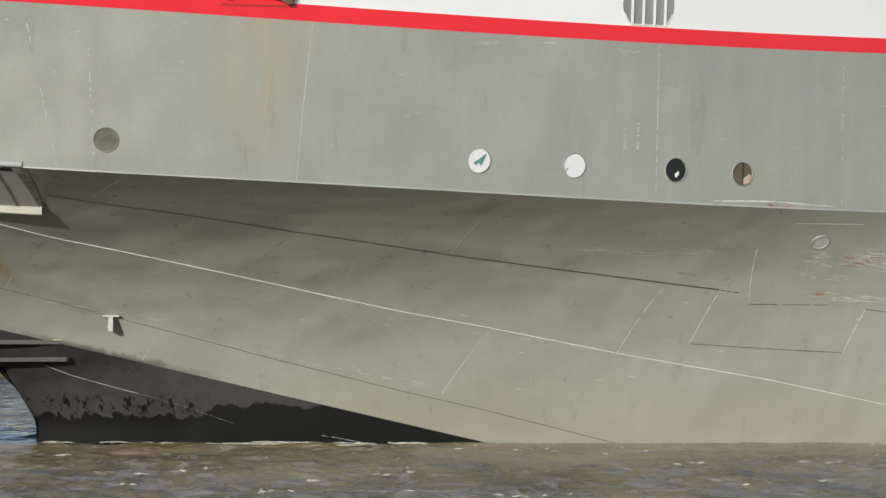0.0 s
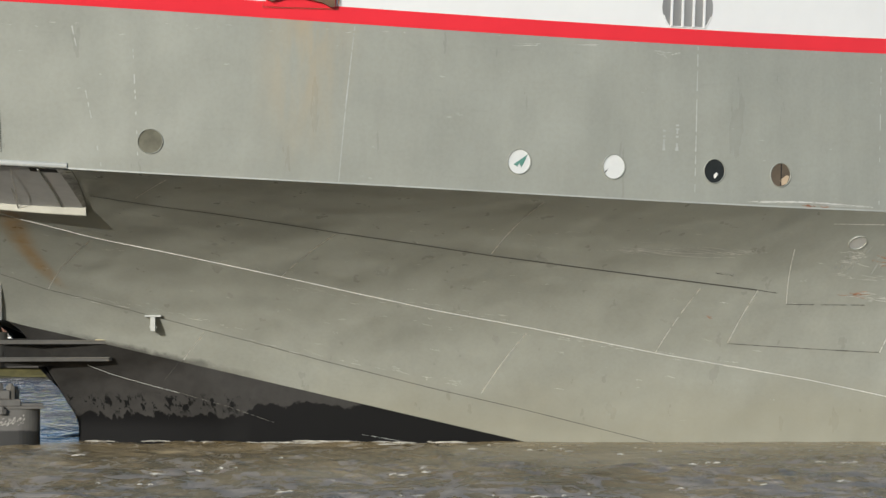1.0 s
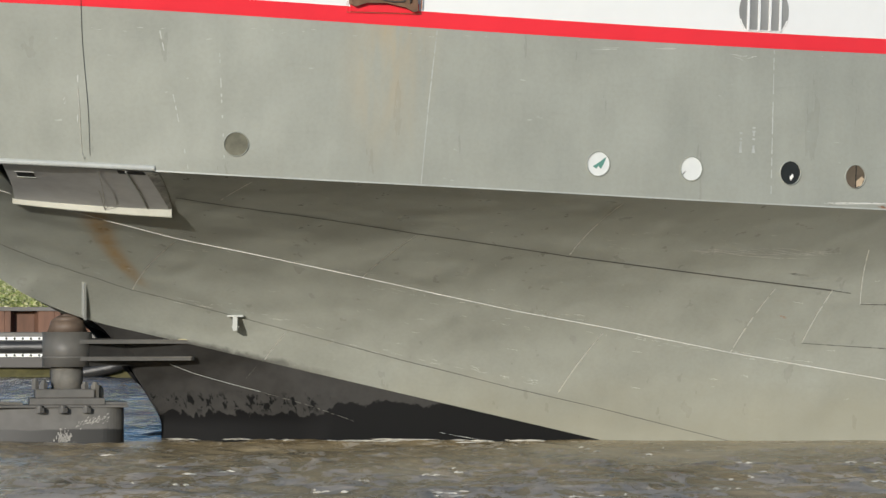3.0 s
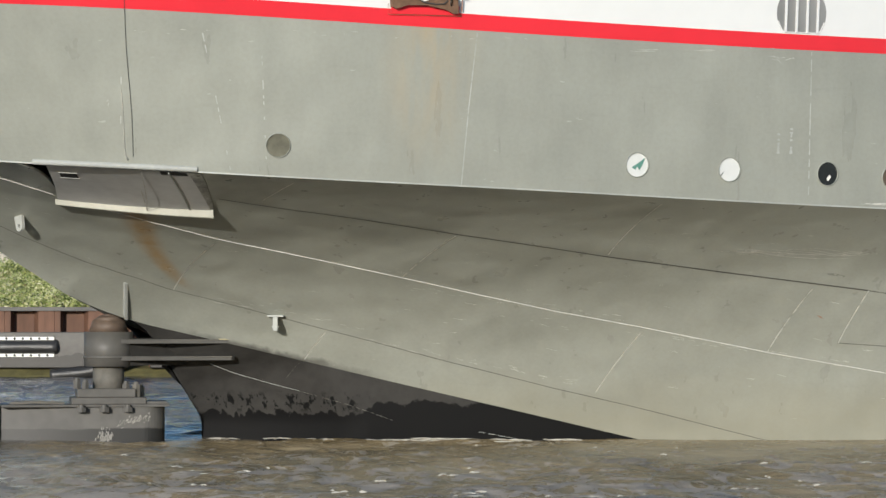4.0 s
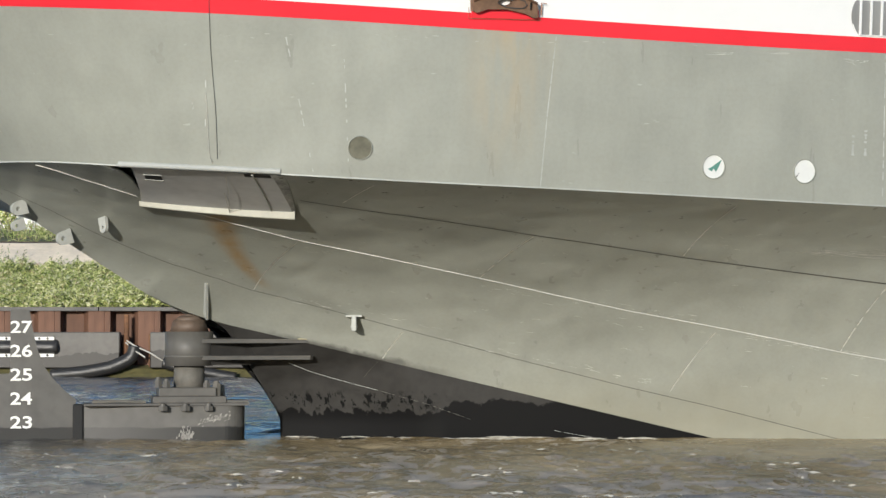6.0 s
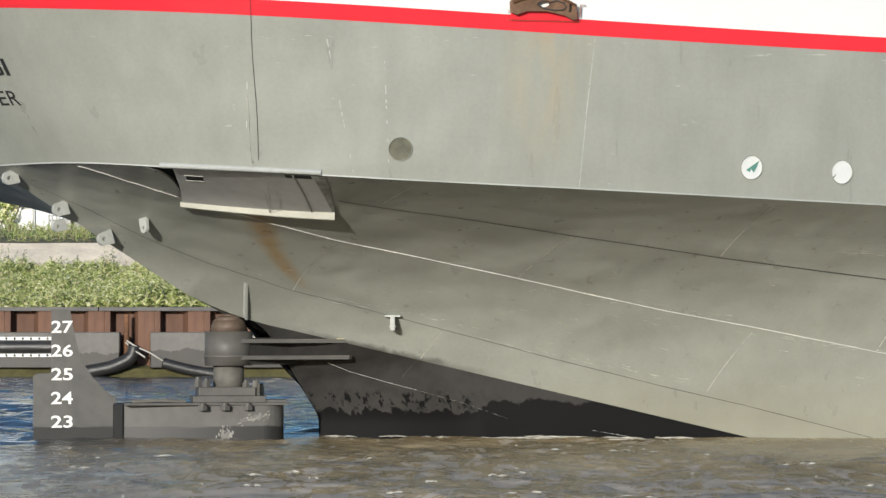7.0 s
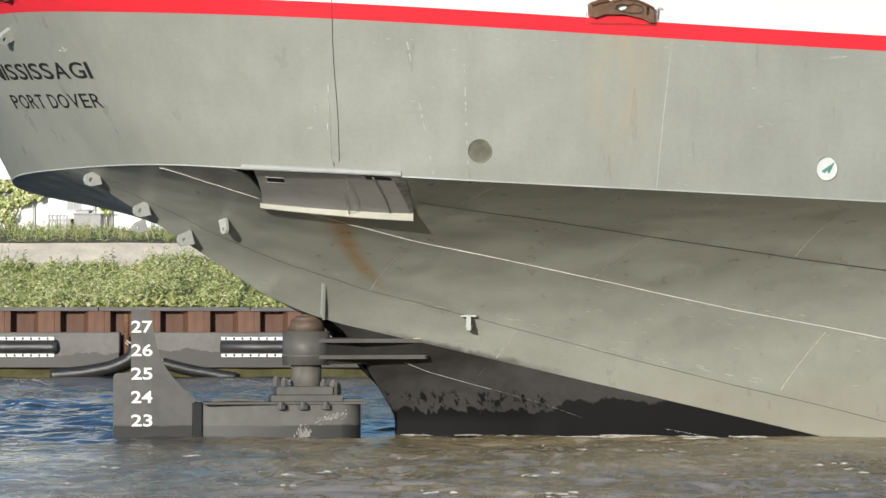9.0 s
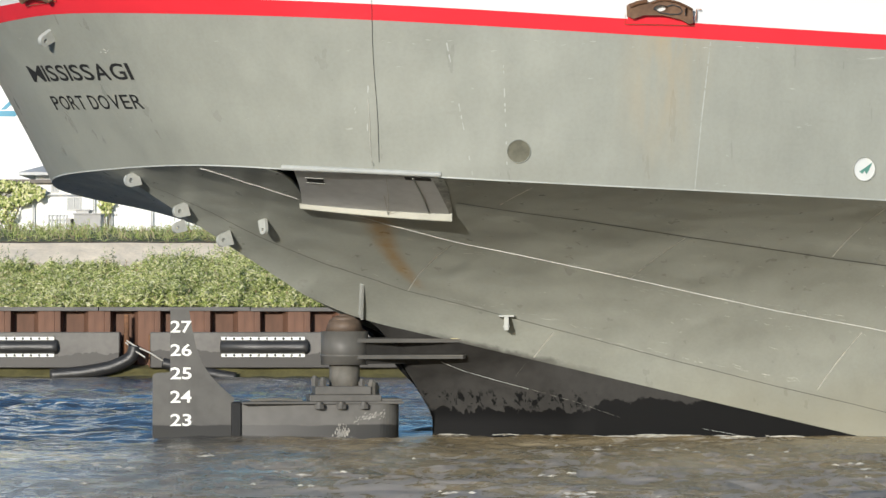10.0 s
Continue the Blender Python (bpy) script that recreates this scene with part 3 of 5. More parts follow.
for args in ((counter, 5.1, 0.757, 0.55, 0.012, 9, SCRATCH, 0.022, (0.05, 0.012)), (counter, 5.7, 0.765, 0.6, 0.016, 8, SCRATCH, 0.022, (0.3, 0.012)), (counter, 6.4, 0.785, 0.3, 0.01, 4, SCRATCH, 0.025, (0.2, 0.015)),
             (counter, 7.85, 0.80, 0.25, 0.02, 16, SCRATCH, 0.025, (0.12, 0.03)), (counter, 8.6, 0.80, 0.45, 0.02, 34, SCRATCH, 0.03, (0.35, 0.035)), (counter, 8.5, 0.795, 0.3, 0.02, 14, ORANGE, 0.03, (0.35, 0.03)),
             (counter, 8.0, 0.725, 0.2, 0.01, 10, SCRATCH, 0.022, (0.35, 0.01)), (counter, 8.5, 0.66, 0.4, 0.01, 18, SCRATCH, 0.024, (0.5, 0.012)), (counter, 8.1, 0.662, 0.2, 0.01, 8, ORANGE, 0.03, (0.12, 0.012)), (counter, 6.66, 0.527, 0.06, 0.006, 3, ORANGE, 0.03, (0.03, 0.004)),
             (counter, 6.45, 0.70, 0.3, 0.006, 4, SEAM_DARK, 0.02, (0.15, 0.012)), (counter, 8.77, 0.585, 0.05, 0.008, 3, SCRATCH, 0.06, (0.01, 0.004)), (counter, 2.0, 0.6, 0.12, 0.004, 30, SEAM_GREY, 0.012, (2.4, 0.3)), (counter, 5.2, 0.5, 0.14, 0.004, 30, SEAM_GREY, 0.012, (2.8, 0.33)),
             (counter, 1.0, 0.50, 0.12, 0.0006, 34, SEAM_GREY, 0.010, (1.2, 0.016)), (counter, 3.4, 0.425, 0.12, 0.0006, 34, SEAM_GREY, 0.010, (1.2, 0.014)), (counter, 6.0, 0.372, 0.12, 0.0006, 34, SEAM_GREY, 0.010, (1.3, 0.012)),
             (counter, 1.3, 0.205, 0.12, 0.0006, 26, SEAM_GREY, 0.010, (0.9, 0.014)), (counter, 3.3, 0.15, 0.12, 0.0006, 30, SEAM_GREY, 0.010, (1.2, 0.012)), (counter, 3.6, 0.82, 0.16, 0.0006, 40, SCRATCH, 0.010, (2.2, 0.09)),
             (counter, -1.6, 0.55, 0.10, 0.003, 26, SEAM_PALE, 0.014, (1.4, 0.35)), (counter, 0.2, 0.85, 0.2, 0.003, 36, SEAM_SIDE, 0.010, (1.6, 0.10)),
             (upper, 0.815, 4.60, 0.02, 0.012, 3, SCRATCH, 0.018, (0.01, 0.02)), (upper, 0.872, 4.62, 0.02, 0.012, 3, SCRATCH, 0.018, (0.008, 0.012)), (upper, 0.940, 4.55, 0.01, 0.05, 5, SCRATCH, 0.03, (0.008, 0.04)),
             (upper, 1.03, 2.885, 0.06, 0.014, 3, SCRATCH, 0.016, (0.012, 0.012)), (upper, 1.10, 2.85, 0.05, 0.014, 4, SCRATCH, 0.015, (0.03, 0.012)), (upper, 1.078, 2.84, 0.008, 0.02, 8, ORANGE, 0.035, (0.012, 0.018)),
             (upper, 0.07, 4.68, 0.006, 0.03, 4, SCRATCH, 0.03, (0.006, 0.03)), (upper, -0.02, 4.62, 0.012, 0.02, 3, SCRATCH, 0.012, (0.006, 0.02)), (upper, 0.35, 3.92, 0.002, 0.03, 4, SCRATCH, 0.03, (0.001, 0.03)), (upper, 0.75, 4.68, 0.006, 0.01, 26, SCRATCH, 0.014, (0.42, 0.03))):
    tagged(part("scrape", scratch(*args[:6], *args[7:]), args[6], ship), kind="stuff")
for i in range(7):
    a, b, h, turns = 5.0 + 0.12 * i, 0.752 + 0.006 * i, rng.uniform(0.004, 0.010), rng.uniform(2.0, 3.4)
    run = [(a + 1.1 * k / 14, b + h * math.sin(turns * k / 14 * 3 + i) + 0.012 * k / 14) for k in range(15)]
    tagged(part("scrape", ribbon(run, counter, 0.008, 0.005, 3, 0.22, rng), SCRATCH, ship), kind="stuff")
for i in range(5):
    a, h = 1.022 + 0.012 * i, rng.uniform(0.006, 0.022)
    run = [(a + 0.062 * k / 12, 2.885 - 0.004 * i - 0.25 * 0.062 * k / 12 + h * math.sin(2.6 * k / 12 + 0.3 * i)) for k in range(13)]
    tagged(part("scrape", ribbon(run, upper, 0.011, 0.005, 3, 0.15, rng), (SCRATCH, SEAM_PALE)[i % 2], ship), kind="stuff")
for i in range(26):
    l, u = 8.25 + rng.uniform(-0.5, 0.7), 0.80 + rng.uniform(-0.05, 0.05)
    run = [(l, u), (l + rng.uniform(-0.02, 0.02), u - rng.uniform(0.008, 0.03))]
    tagged(part("scrape", ribbon(run, counter, rng.uniform(0.01, 0.035), 0.005, 6, 0.25, rng), rng.choice((SCRATCH, SEAM_SIDE, SEAM_SIDE)), ship), kind="stuff")
for a in (0.9445, 0.9555):
    tagged(part("scrape", ribbon([(a, 3.75), (a, 3.45)], upper, 0.035, 0.004, 14, 0.3, rng), SEAM_SIDE, ship), kind="stuff")

# ---- name and port on the stern ----
def stern_angle(w):
    e = math.asin(min(1.0, (abs(w) / HULL_B) ** (1.35 if w < 0 else 1.425)))
    return e if w < 0 else -e


WIDTHS = {"M": 1.02, "I": 0.16, "S": 0.64, "A": 0.82, "G": 0.72, "P": 0.58, "O": 0.74, "R": 0.62, "T": 0.60, "D": 0.64, "V": 0.68, "E": 0.54, " ": 0.20}
for body, w0, w1, zl, zr, high, bold, gap in (("MISSISSAGI", 0.755, -1.37, 4.455, 4.345, 0.190, 0.014, 0.10), ("PORT DOVER", 0.585, -1.33, 4.105, 4.012, 0.165, 0.006, 0.13)):
    total = sum(WIDTHS[c] for c in body) + gap * (len(body) - 1)
    start = 0.0
    for c in body:
        if c != " ":
            bm = words(c, bold * (0.4 if c == "M" else 1.0))
            bmesh.ops.triangulate(bm, faces=bm.faces)
            bmesh.ops.subdivide_edges(bm, edges=[e for e in bm.edges if e.calc_length() > 0.3], cuts=2)
            bmesh.ops.triangulate(bm, faces=bm.faces)
            for v in bm.verts:
                k, h = (start + WIDTHS[c] * v.co.x) / total, v.co.y
                v.co = upper(stern_angle(w0 + (w1 - w0) * k), zl + (zr - zl) * k + high * h, 0.006)
            part("letter", bm, LETTER, ship, "black painted block letter")
        start += WIDTHS[c] + gap


# ---- portholes ----
def port_frame(a, z):
    p = Vector(upper(a, z))
    t, u = Vector(upper(a + 0.01, z)) - p, Vector(upper(a, z + 0.05)) - p
    t.normalize()
    n = u.cross(t).normalized() if u.cross(t).dot(p - Vector(upper(a, z, -1))) > 0 else t.cross(u).normalized()
    u = n.cross(t) if n.cross(t).z > 0 else t.cross(n)
    m = Matrix((t, u, n)).transposed().to_4x4()
    m.translation = p
    return m


def disc(bm, r, z, seg=32, m=Matrix(), sx=1.0):
    bm.faces.new([bm.verts.new(m @ Vector((r * sx * math.cos(k * math.tau / seg), r * math.sin(k * math.tau / seg), z))) for k in range(seg)])


def porthole(m, r, glass, label, sx=1.0):
    bm = bmesh.new()
    rings = []
    for rr, z in ((r * 1.05, 0.001), (r * 1.035, 0.020), (r, 0.021), (r * 0.99, 0.004)):
        rings.append([(m @ Vector((rr * sx * math.cos(k * math.tau / 32), rr * math.sin(k * math.tau / 32), z))) for k in range(33)])
    sheet(bm, rings)
    bmesh.ops.recalc_face_normals(bm, faces=bm.faces)
    ring = part("porthole", bm, GREY, ship, label, smooth=True)
    bm = bmesh.new()
    disc(bm, r * 0.985, 0.005, 32, m, sx)
    part("pane", bm, glass, ring)
    return ring


PANE_DULL = worn("dull_blanked_pane", (0.16, 0.155, 0.115), 0.3, spread=0.4, grain=12)
PANE_WHITE = worn("white_cover_pane", (0.72, 0.73, 0.70), 0.35, spread=0.06, grain=10)
PANE_DARK = worn("dark_pane", (0.025, 0.028, 0.028), 0.12, spread=0.3, grain=10)
PANE_BROWN = worn("brown_curtained_pane", (0.13, 0.10, 0.07), 0.3, spread=0.3, grain=10)
GREEN = worn("green_cloth", (0.10, 0.26, 0.21), 0.7, spread=0.2, grain=20)
TAN = worn("tan_curtain", (0.55, 0.42, 0.28), 0.7, spread=0.2, grain=20)
for a, z, r, mat, lab in ((0.516, 3.454, 0.133, PANE_DULL, "round porthole with dull brownish pane"), (0.825, 3.288, 0.137, PANE_WHITE, "round porthole with white cover and green scrap"),
                          (0.903, 3.253, 0.137, PANE_WHITE, "round porthole with plain white cover"), (0.988, 3.228, 0.137, PANE_DARK, "round porthole with dark glass"), (1.046, 3.201, 0.137, PANE_BROWN, "round porthole with brown curtain")):
    m = port_frame(a, z)
    ring = porthole(m, r, mat, lab)
    shapes = {0.825: ([(-0.07, -0.03), (0.0, 0.015), (0.10, 0.085), (0.065, 0.0), (0.03, -0.06), (0.0, -0.02), (-0.02, -0.055)], GREEN), 0.988: ([(-0.01, -0.05), (0.03, -0.01), (0.05, -0.04), (0.01, -0.09), (0.0, -0.08)], MARK),
              1.046: ([(0.01, -0.125), (0.0, -0.06), (0.09, 0.0), (0.125, -0.02), (0.09, -0.10)], TAN), 0.903: ([(-0.12, -0.07), (-0.07, -0.02), (-0.08, -0.04), (-0.115, -0.085)], PANE_DARK)}
    if a in shapes:
        bm = bmesh.new()
        bm.faces.new([bm.verts.new(m @ Vector((x, y, 0.009))) for x, y in shapes[a][0]])
        part("curtain", bm, shapes[a][1], ring)
    if a == 1.046:
        bm = bmesh.new()
        box(bm, (0.004, -0.13, 0.006), (0.014, 0.13, 0.012), m)
        part("curtain", bm, PANE_DARK, ring)
p, q = Vector(counter(7.83, 0.863)), Vector(counter(7.93, 0.863))
t = (q - p).normalized()
n = (p - Vector(counter(7.83, 0.863, -1))).normalized()
m = Matrix((t, n.cross(t), n)).transposed().to_4x4()
m.translation = p
porthole(m, 0.112, worn("steel_blank", (0.62, 0.62, 0.60), 0.3, 0.3), "oval-looking steel blanked port")


# ---- pocket under the knuckle ----
def pocket_point(p, q, deep, low=0.0):
    ub = (0.568 - low, 0.712 - low)
    u = (ub[0] + (ub[1] - ub[0]) * p) * (1 - q) + 0.995 * q
    l0 = POCKET[0] + (1 - u) * POCKET[2]
    l1 = POCKET[1] + (1 - u) * POCKET[3]
    return counter(l0 + (l1 - l0) * p, u, -deep)


INNER = worn("pocket_grey_paint", (0.56, 0.56, 0.555), 0.5, spread=0.14, grain=7)


CHAFED = worn("chafed_grey_paint", (0.42, 0.42, 0.40), 0.6, spread=0.6, grain=38)
TO_BANK = Vector((-0.57, -0.82, 0.0))


def flat_point(p, q):
    """A point of the flat plate spanned by the pocket's corners, eased towards the plating's curve."""
    c00, c10, c01, c11 = (Vector(pocket_point(a, b, 0.0)) for a, b in ((0.0, 0.0), (1.0, 0.0), (0.15, 1.0), (0.94, 1.0)))
    flat = c00.lerp(c10, p).lerp(c01.lerp(c11, p), q)
    return flat.lerp(Vector(pocket_point(p + q * (0.15 * (1 - p) - 0.06 * p), q, 0.0)), 0.45 * (1 - q) + 0.12 * q)


def plate_point(p, q, out=0.0):
    """A point of the pocket's steep back plate."""
    return flat_point(p, q) + TO_BANK * (0.14 - q * (0.14 + 0.10 * (1 - p) ** 2) + out)


bm = bmesh.new()
sheet(bm, [[plate_point(i / 24, j / 8) for j in range(9)] for i in range(25)])
bmesh.ops.recalc_face_normals(bm, faces=bm.faces)
part("pocket_back", bm, INNER, ship, "grey steep back plate of a recessed pocket", smooth=True)
bm, p = bmesh.new(), 1.0
sheet(bm, [[(Vector(pocket_point(p + 0.02, j / 8, 0.0)) + TO_BANK * 0.08 * (1 - j / 8)).lerp(plate_point(p, j / 8), k / 3) for j in range(9)] for k in range(4)])
bmesh.ops.recalc_face_normals(bm, faces=bm.faces)
part("pocket_end", bm, CHAFED, ship, "chafed end plate of the pocket")
for p in (0.0, 1.0):
    bm = bmesh.new()
    sheet(bm, [[pocket_point(p + d, j / 10, deep) for j in range(11)] for d, deep in ((-0.022, -0.002), (-0.02, -0.006), (0.02, -0.006), (0.022, 0.02))])
    bmesh.ops.recalc_face_normals(bm, faces=bm.faces)
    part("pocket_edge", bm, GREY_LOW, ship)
bm = bmesh.new()
rows = []
for out, up in ((-0.20, -0.06), (0.11, -0.08), (0.13, -0.07), (0.155, 0.0), (0.145, 0.012), (0.07, 0.016)):
    rows.append([flat_point(i / 24 * 1.03 - 0.015, 0.0) + TO_BANK * out + Vector((0, 0, up * (0.7 + 0.4 * i / 24))) for i in range(25)])
sheet(bm, rows)
bmesh.ops.recalc_face_normals(bm, faces=bm.faces)
part("pocket_ledge", bm, worn("cream_ledge_paint", (0.56, 0.55, 0.47), 0.5, spread=0.15, grain=8), ship, "cream painted ledge along the pocket")
bm = bmesh.new()
lip = [upper(0.257 + 0.182 * k / 12, 3.285 - 0.10 * k / 12, 0.010) for k in range(13)]
tube(bm, lip, 0.032, 10)
part("lip_bar", bm, PALE, ship, "rounded pale steel lip bar")
bm = bmesh.new()
tube(bm, [plate_point(0.86, 0.02 + 0.95 * k / 6, 0.012) for k in range(7)], 0.012, 6)
part("stiffener", bm, PALE, ship)
for q in (0.65, 0.80):
    bm = bmesh.new()
    tube(bm, [plate_point(0.065, q, 0.014), plate_point(0.195, q, 0.014)], 0.005, 6)
    part("slot_rim", bm, PALE, ship)
bm = bmesh.new()
sheet(bm, [[plate_point(p, q, 0.016) for q in (0.66, 0.79)] for p in (0.07, 0.13, 0.19)])
bmesh.ops.recalc_face_normals(bm, faces=bm.faces)
part("slot_cover", bm, BLACK, ship)
bm = bmesh.new()
sheet(bm, [[plate_point(p, q, 0.014) for q in (0.90, 0.985)] for p in (0.80, 0.9, 0.99)])
bmesh.ops.recalc_face_normals(bm, faces=bm.faces)
part("dark_notch", bm, BLACK, ship)
ROPE = worn("pale_rope", (0.5, 0.48, 0.42), 0.9, spread=0.3, grain=60)
ROPE_DARK = worn("dark_wire_rope", (0.05, 0.05, 0.05), 0.7, spread=0.3, grain=60)
bm = bmesh.new()
tube(bm, [upper(0.374 + 0.0007 * math.sin(k), 5.6 - 2.27 * k / 10, 0.010) for k in range(11)], 0.0030, 6)
part("hanging_line", bm, ROPE_DARK, ship, "thin dark line hanging down the side")
p0, p1, p2 = Vector(upper(0.3675, 3.31, 0.06)), Vector(pocket_point(0.575, 0.0, 0.0, 0.02)) + TO_BANK * 0.20, plate_point(0.66, 0.9, 0.02)
bm = bmesh.new()
tube(bm, [p0 + (p1 - p0) * (k / 8) + Vector((0.03, 0, 0)) * math.sin(k / 8 * 3.14) for k in range(9)], 0.0045, 6)
tube(bm, [p1 + (p2 - p1) * (k / 8) + Vector((0.02, 0, -0.02)) * math.sin(k / 8 * 3.14) for k in range(9)], 0.004, 6)
tube(bm, [upper(0.3655 + 0.0004 * math.sin(k), 4.05 - 0.70 * k / 6, 0.010) for k in range(7)] + [p0], 0.0035, 6)
part("rope_loop", bm, ROPE, ship, "pale rope loop in the pocket")


# ---- lugs ----
def lug_plate(name, centre, along, up, thick, r, body, label):
    """A rounded plate with a hole; along points from the root to the round end."""
    along, up = Vector(along).normalized(), Vector(up).normalized()
    side = along.cross(up).normalized()
    up = side.cross(along)
    outline = [(r * math.cos(k), r * math.sin(k)) for k in [math.pi / 2 - math.pi * i / 14 for i in range(15)]] + [(-body, -r * 1.15), (-body, r * 1.15)]
    hole = [(r * 0.36 * math.cos(k * math.tau / 12), r * 0.36 * math.sin(k * math.tau / 12)) for k in range(12)]
    bm = bmesh.new()
    P = lambda q, s: Vector(centre) + along * q[0] + up * q[1] + side * s
    for s in (-thick / 2, thick / 2):
        o, h = [bm.verts.new(P(q, s)) for q in outline], [bm.verts.new(P(q, s)) for q in hole]
        eo = [bm.edges.new((o[i], o[(i + 1) % len(o)])) for i in range(len(o))]
        eh = [bm.edges.new((h[i], h[(i + 1) % 12])) for i in range(12)]
        bmesh.ops.triangle_fill(bm, edges=eo + eh, use_beauty=True)
    for loop in (outline, hole):
        sheet(bm, [[P(q, s) for q in loop + loop[:1]] for s in (-thick / 2, thick / 2)])
    bmesh.ops.remove_doubles(bm, verts=bm.verts, dist=0.0005)
    bmesh.ops.recalc_face_normals(bm, faces=bm.faces)
    return part(name, bm, PALE, ship, label)


for l, z in ((-3.28, 3.215), (-2.60, 2.85), (-1.98, 2.50)):
    lug_plate("towing_lug", (l - 0.17, -0.25, z), (-0.80, 0, -0.25), (-0.3, 0, 0.9), 0.05, 0.080, 0.13, "pale rounded steel lug with a hole, on the stern edge")
lug_plate("towing_lug", (-2.52, 0.25, 2.66), (-0.80, 0, -0.25), (-0.3, 0, 0.9), 0.05, 0.065, 0.12, "pale rounded steel lug with a hole, on the stern edge")
p = Vector(counter(-1.92, 0.335))
n = (p - Vector(counter(-1.92, 0.335, -1))).normalized()
lug_plate("towing_lug", p + n * 0.12, n, (0.1, -0.5, 0.86), 0.04, 0.062, 0.13, "pale rounded steel lug with a hole, on the counter")
m = port_frame(0.011, 4.935)
lug_plate("towing_lug", m @ Vector((0, 0, 0.12)), m.to_3x3() @ Vector((0, 0, 1)), m.to_3x3() @ Vector((0.35, 0.9, 0)), 0.06, 0.072, 0.13, "pale rounded steel lug below the stripe")
p = Vector(counter(1.352, 0.175))
bm = bmesh.new()
t = Vector((math.cos(radians(-36)), math.sin(radians(-36)), 0))
m = Matrix((t, t.cross(Vector((0, 0, -1))), Vector((0, 0, 1)))).transposed().to_4x4()
m.translation = p
box(bm, (-0.10, -0.13, 0.0), (0.10, 0.05, 0.025), m, 0.006)
box(bm, (-0.03, -0.15, -0.17), (0.03, 0.05, 0.0), m, 0.006)
box(bm, (-0.045, -0.12, -0.13), (0.045, 0.05, -0.11), m, 0.004)
part("bracket", bm, PALE, ship, "small pale T-shaped steel bracket")


# ---- chocks and vent in the bulwark ----
CHOCK_IN = worn("rusty_chock_plate", (0.17, 0.095, 0.055), 0.8, spread=0.5, grain=14)


def chock(a, z, s, label):
    """A horned fairlead with an open eye, on a red base plate."""
    m = port_frame(a, z)
    outline = [(-0.40, 0.075), (-0.36, 0.10), (-0.19, 0.14), (-0.14, 0.115), (-0.05, 0.15), (0.02, 0.165), (0.16, 0.145), (0.29, 0.10), (0.38, 0.06), (0.39, -0.11), (0.34, -0.12), (0.24, -0.07), (0.01, -0.025), (-0.22, -0.03), (-0.35, -0.075), (-0.39, -0.055)]
    eye = [(-0.015 + 0.085 * math.cos(k * math.tau / 20), 0.057 + 0.042 * math.sin(k * math.tau / 20)) for k in range(20)]
    slot = [(0.305 + 0.022 * math.cos(k * math.tau / 10), 0.02 + 0.055 * math.sin(k * math.tau / 10)) for k in range(10)]
    P = lambda q, d: m @ Vector((q[0] * s, q[1] * s, d))
    bm = bmesh.new()
    for d, f in ((0.10, 0.97), (0.004, 1.0)):
        edges = []
        for loop in (outline, eye, slot):
            vs = [bm.verts.new(P((x * f, y * f), d)) for x, y in loop]
            edges += [bm.edges.new((vs[i], vs[(i + 1) % len(vs)])) for i in range(len(vs))]
        bmesh.ops.triangle_fill(bm, edges=edges, use_beauty=True)
    for loop in (outline, eye, slot):
        sheet(bm, [[P((x * f, y * f), d) for x, y in loop + loop[:1]] for d, f in ((0.10, 0.97), (0.004, 1.0))])
    bmesh.ops.remove_doubles(bm, verts=bm.verts, dist=0.0005)
    bmesh.ops.recalc_face_normals(bm, faces=bm.faces)
    body = part("mooring_chock", bm, CHOCK_IN, ship, label)
    bm = bmesh.new()
    tube(bm, [P(q, 0.11) for q in ((-0.39, 0.075), (-0.30, 0.11), (-0.19, 0.135))], 0.026 * s, 8)
    tube(bm, [P(q, 0.11) for q in ((-0.13, 0.115), (-0.05, 0.145), (0.02, 0.155), (0.16, 0.135), (0.28, 0.09), (0.36, 0.05))], 0.014 * s, 8)
    part("horn", bm, RUST, body, "dark rusted horn of the chock")
    bm = bmesh.new()
    tube(bm, [P(q, 0.115) for q in ((-0.11, 0.05), (-0.02, 0.005), (0.10, -0.01), (0.20, -0.005), (0.24, 0.03), (0.21, 0.075), (0.12, 0.10), (0.05, 0.08))], 0.007 * s, 6)
    part("chain", bm, ROPE_DARK, body)
    bm = bmesh.new()
    box(bm, (-0.38 * s, -0.135 * s, 0.002), (0.41 * s, -0.03 * s, 0.022), m, 0.004)
    part("base_plate", bm, RED, body, "red painted base plate")
    bm = bmesh.new()
    tube(bm, [P(q, 0.03) for q in ((-0.42, -0.02), (-0.42, -0.14), (0.43, -0.14), (0.43, -0.03))], 0.003, 4)
    tube(bm, [P(q, 0.05) for q in ((0.43, -0.08), (0.43, 0.055), (0.49, 0.05))], 0.007, 5)
    part("base_weld", bm, ORANGE, body)


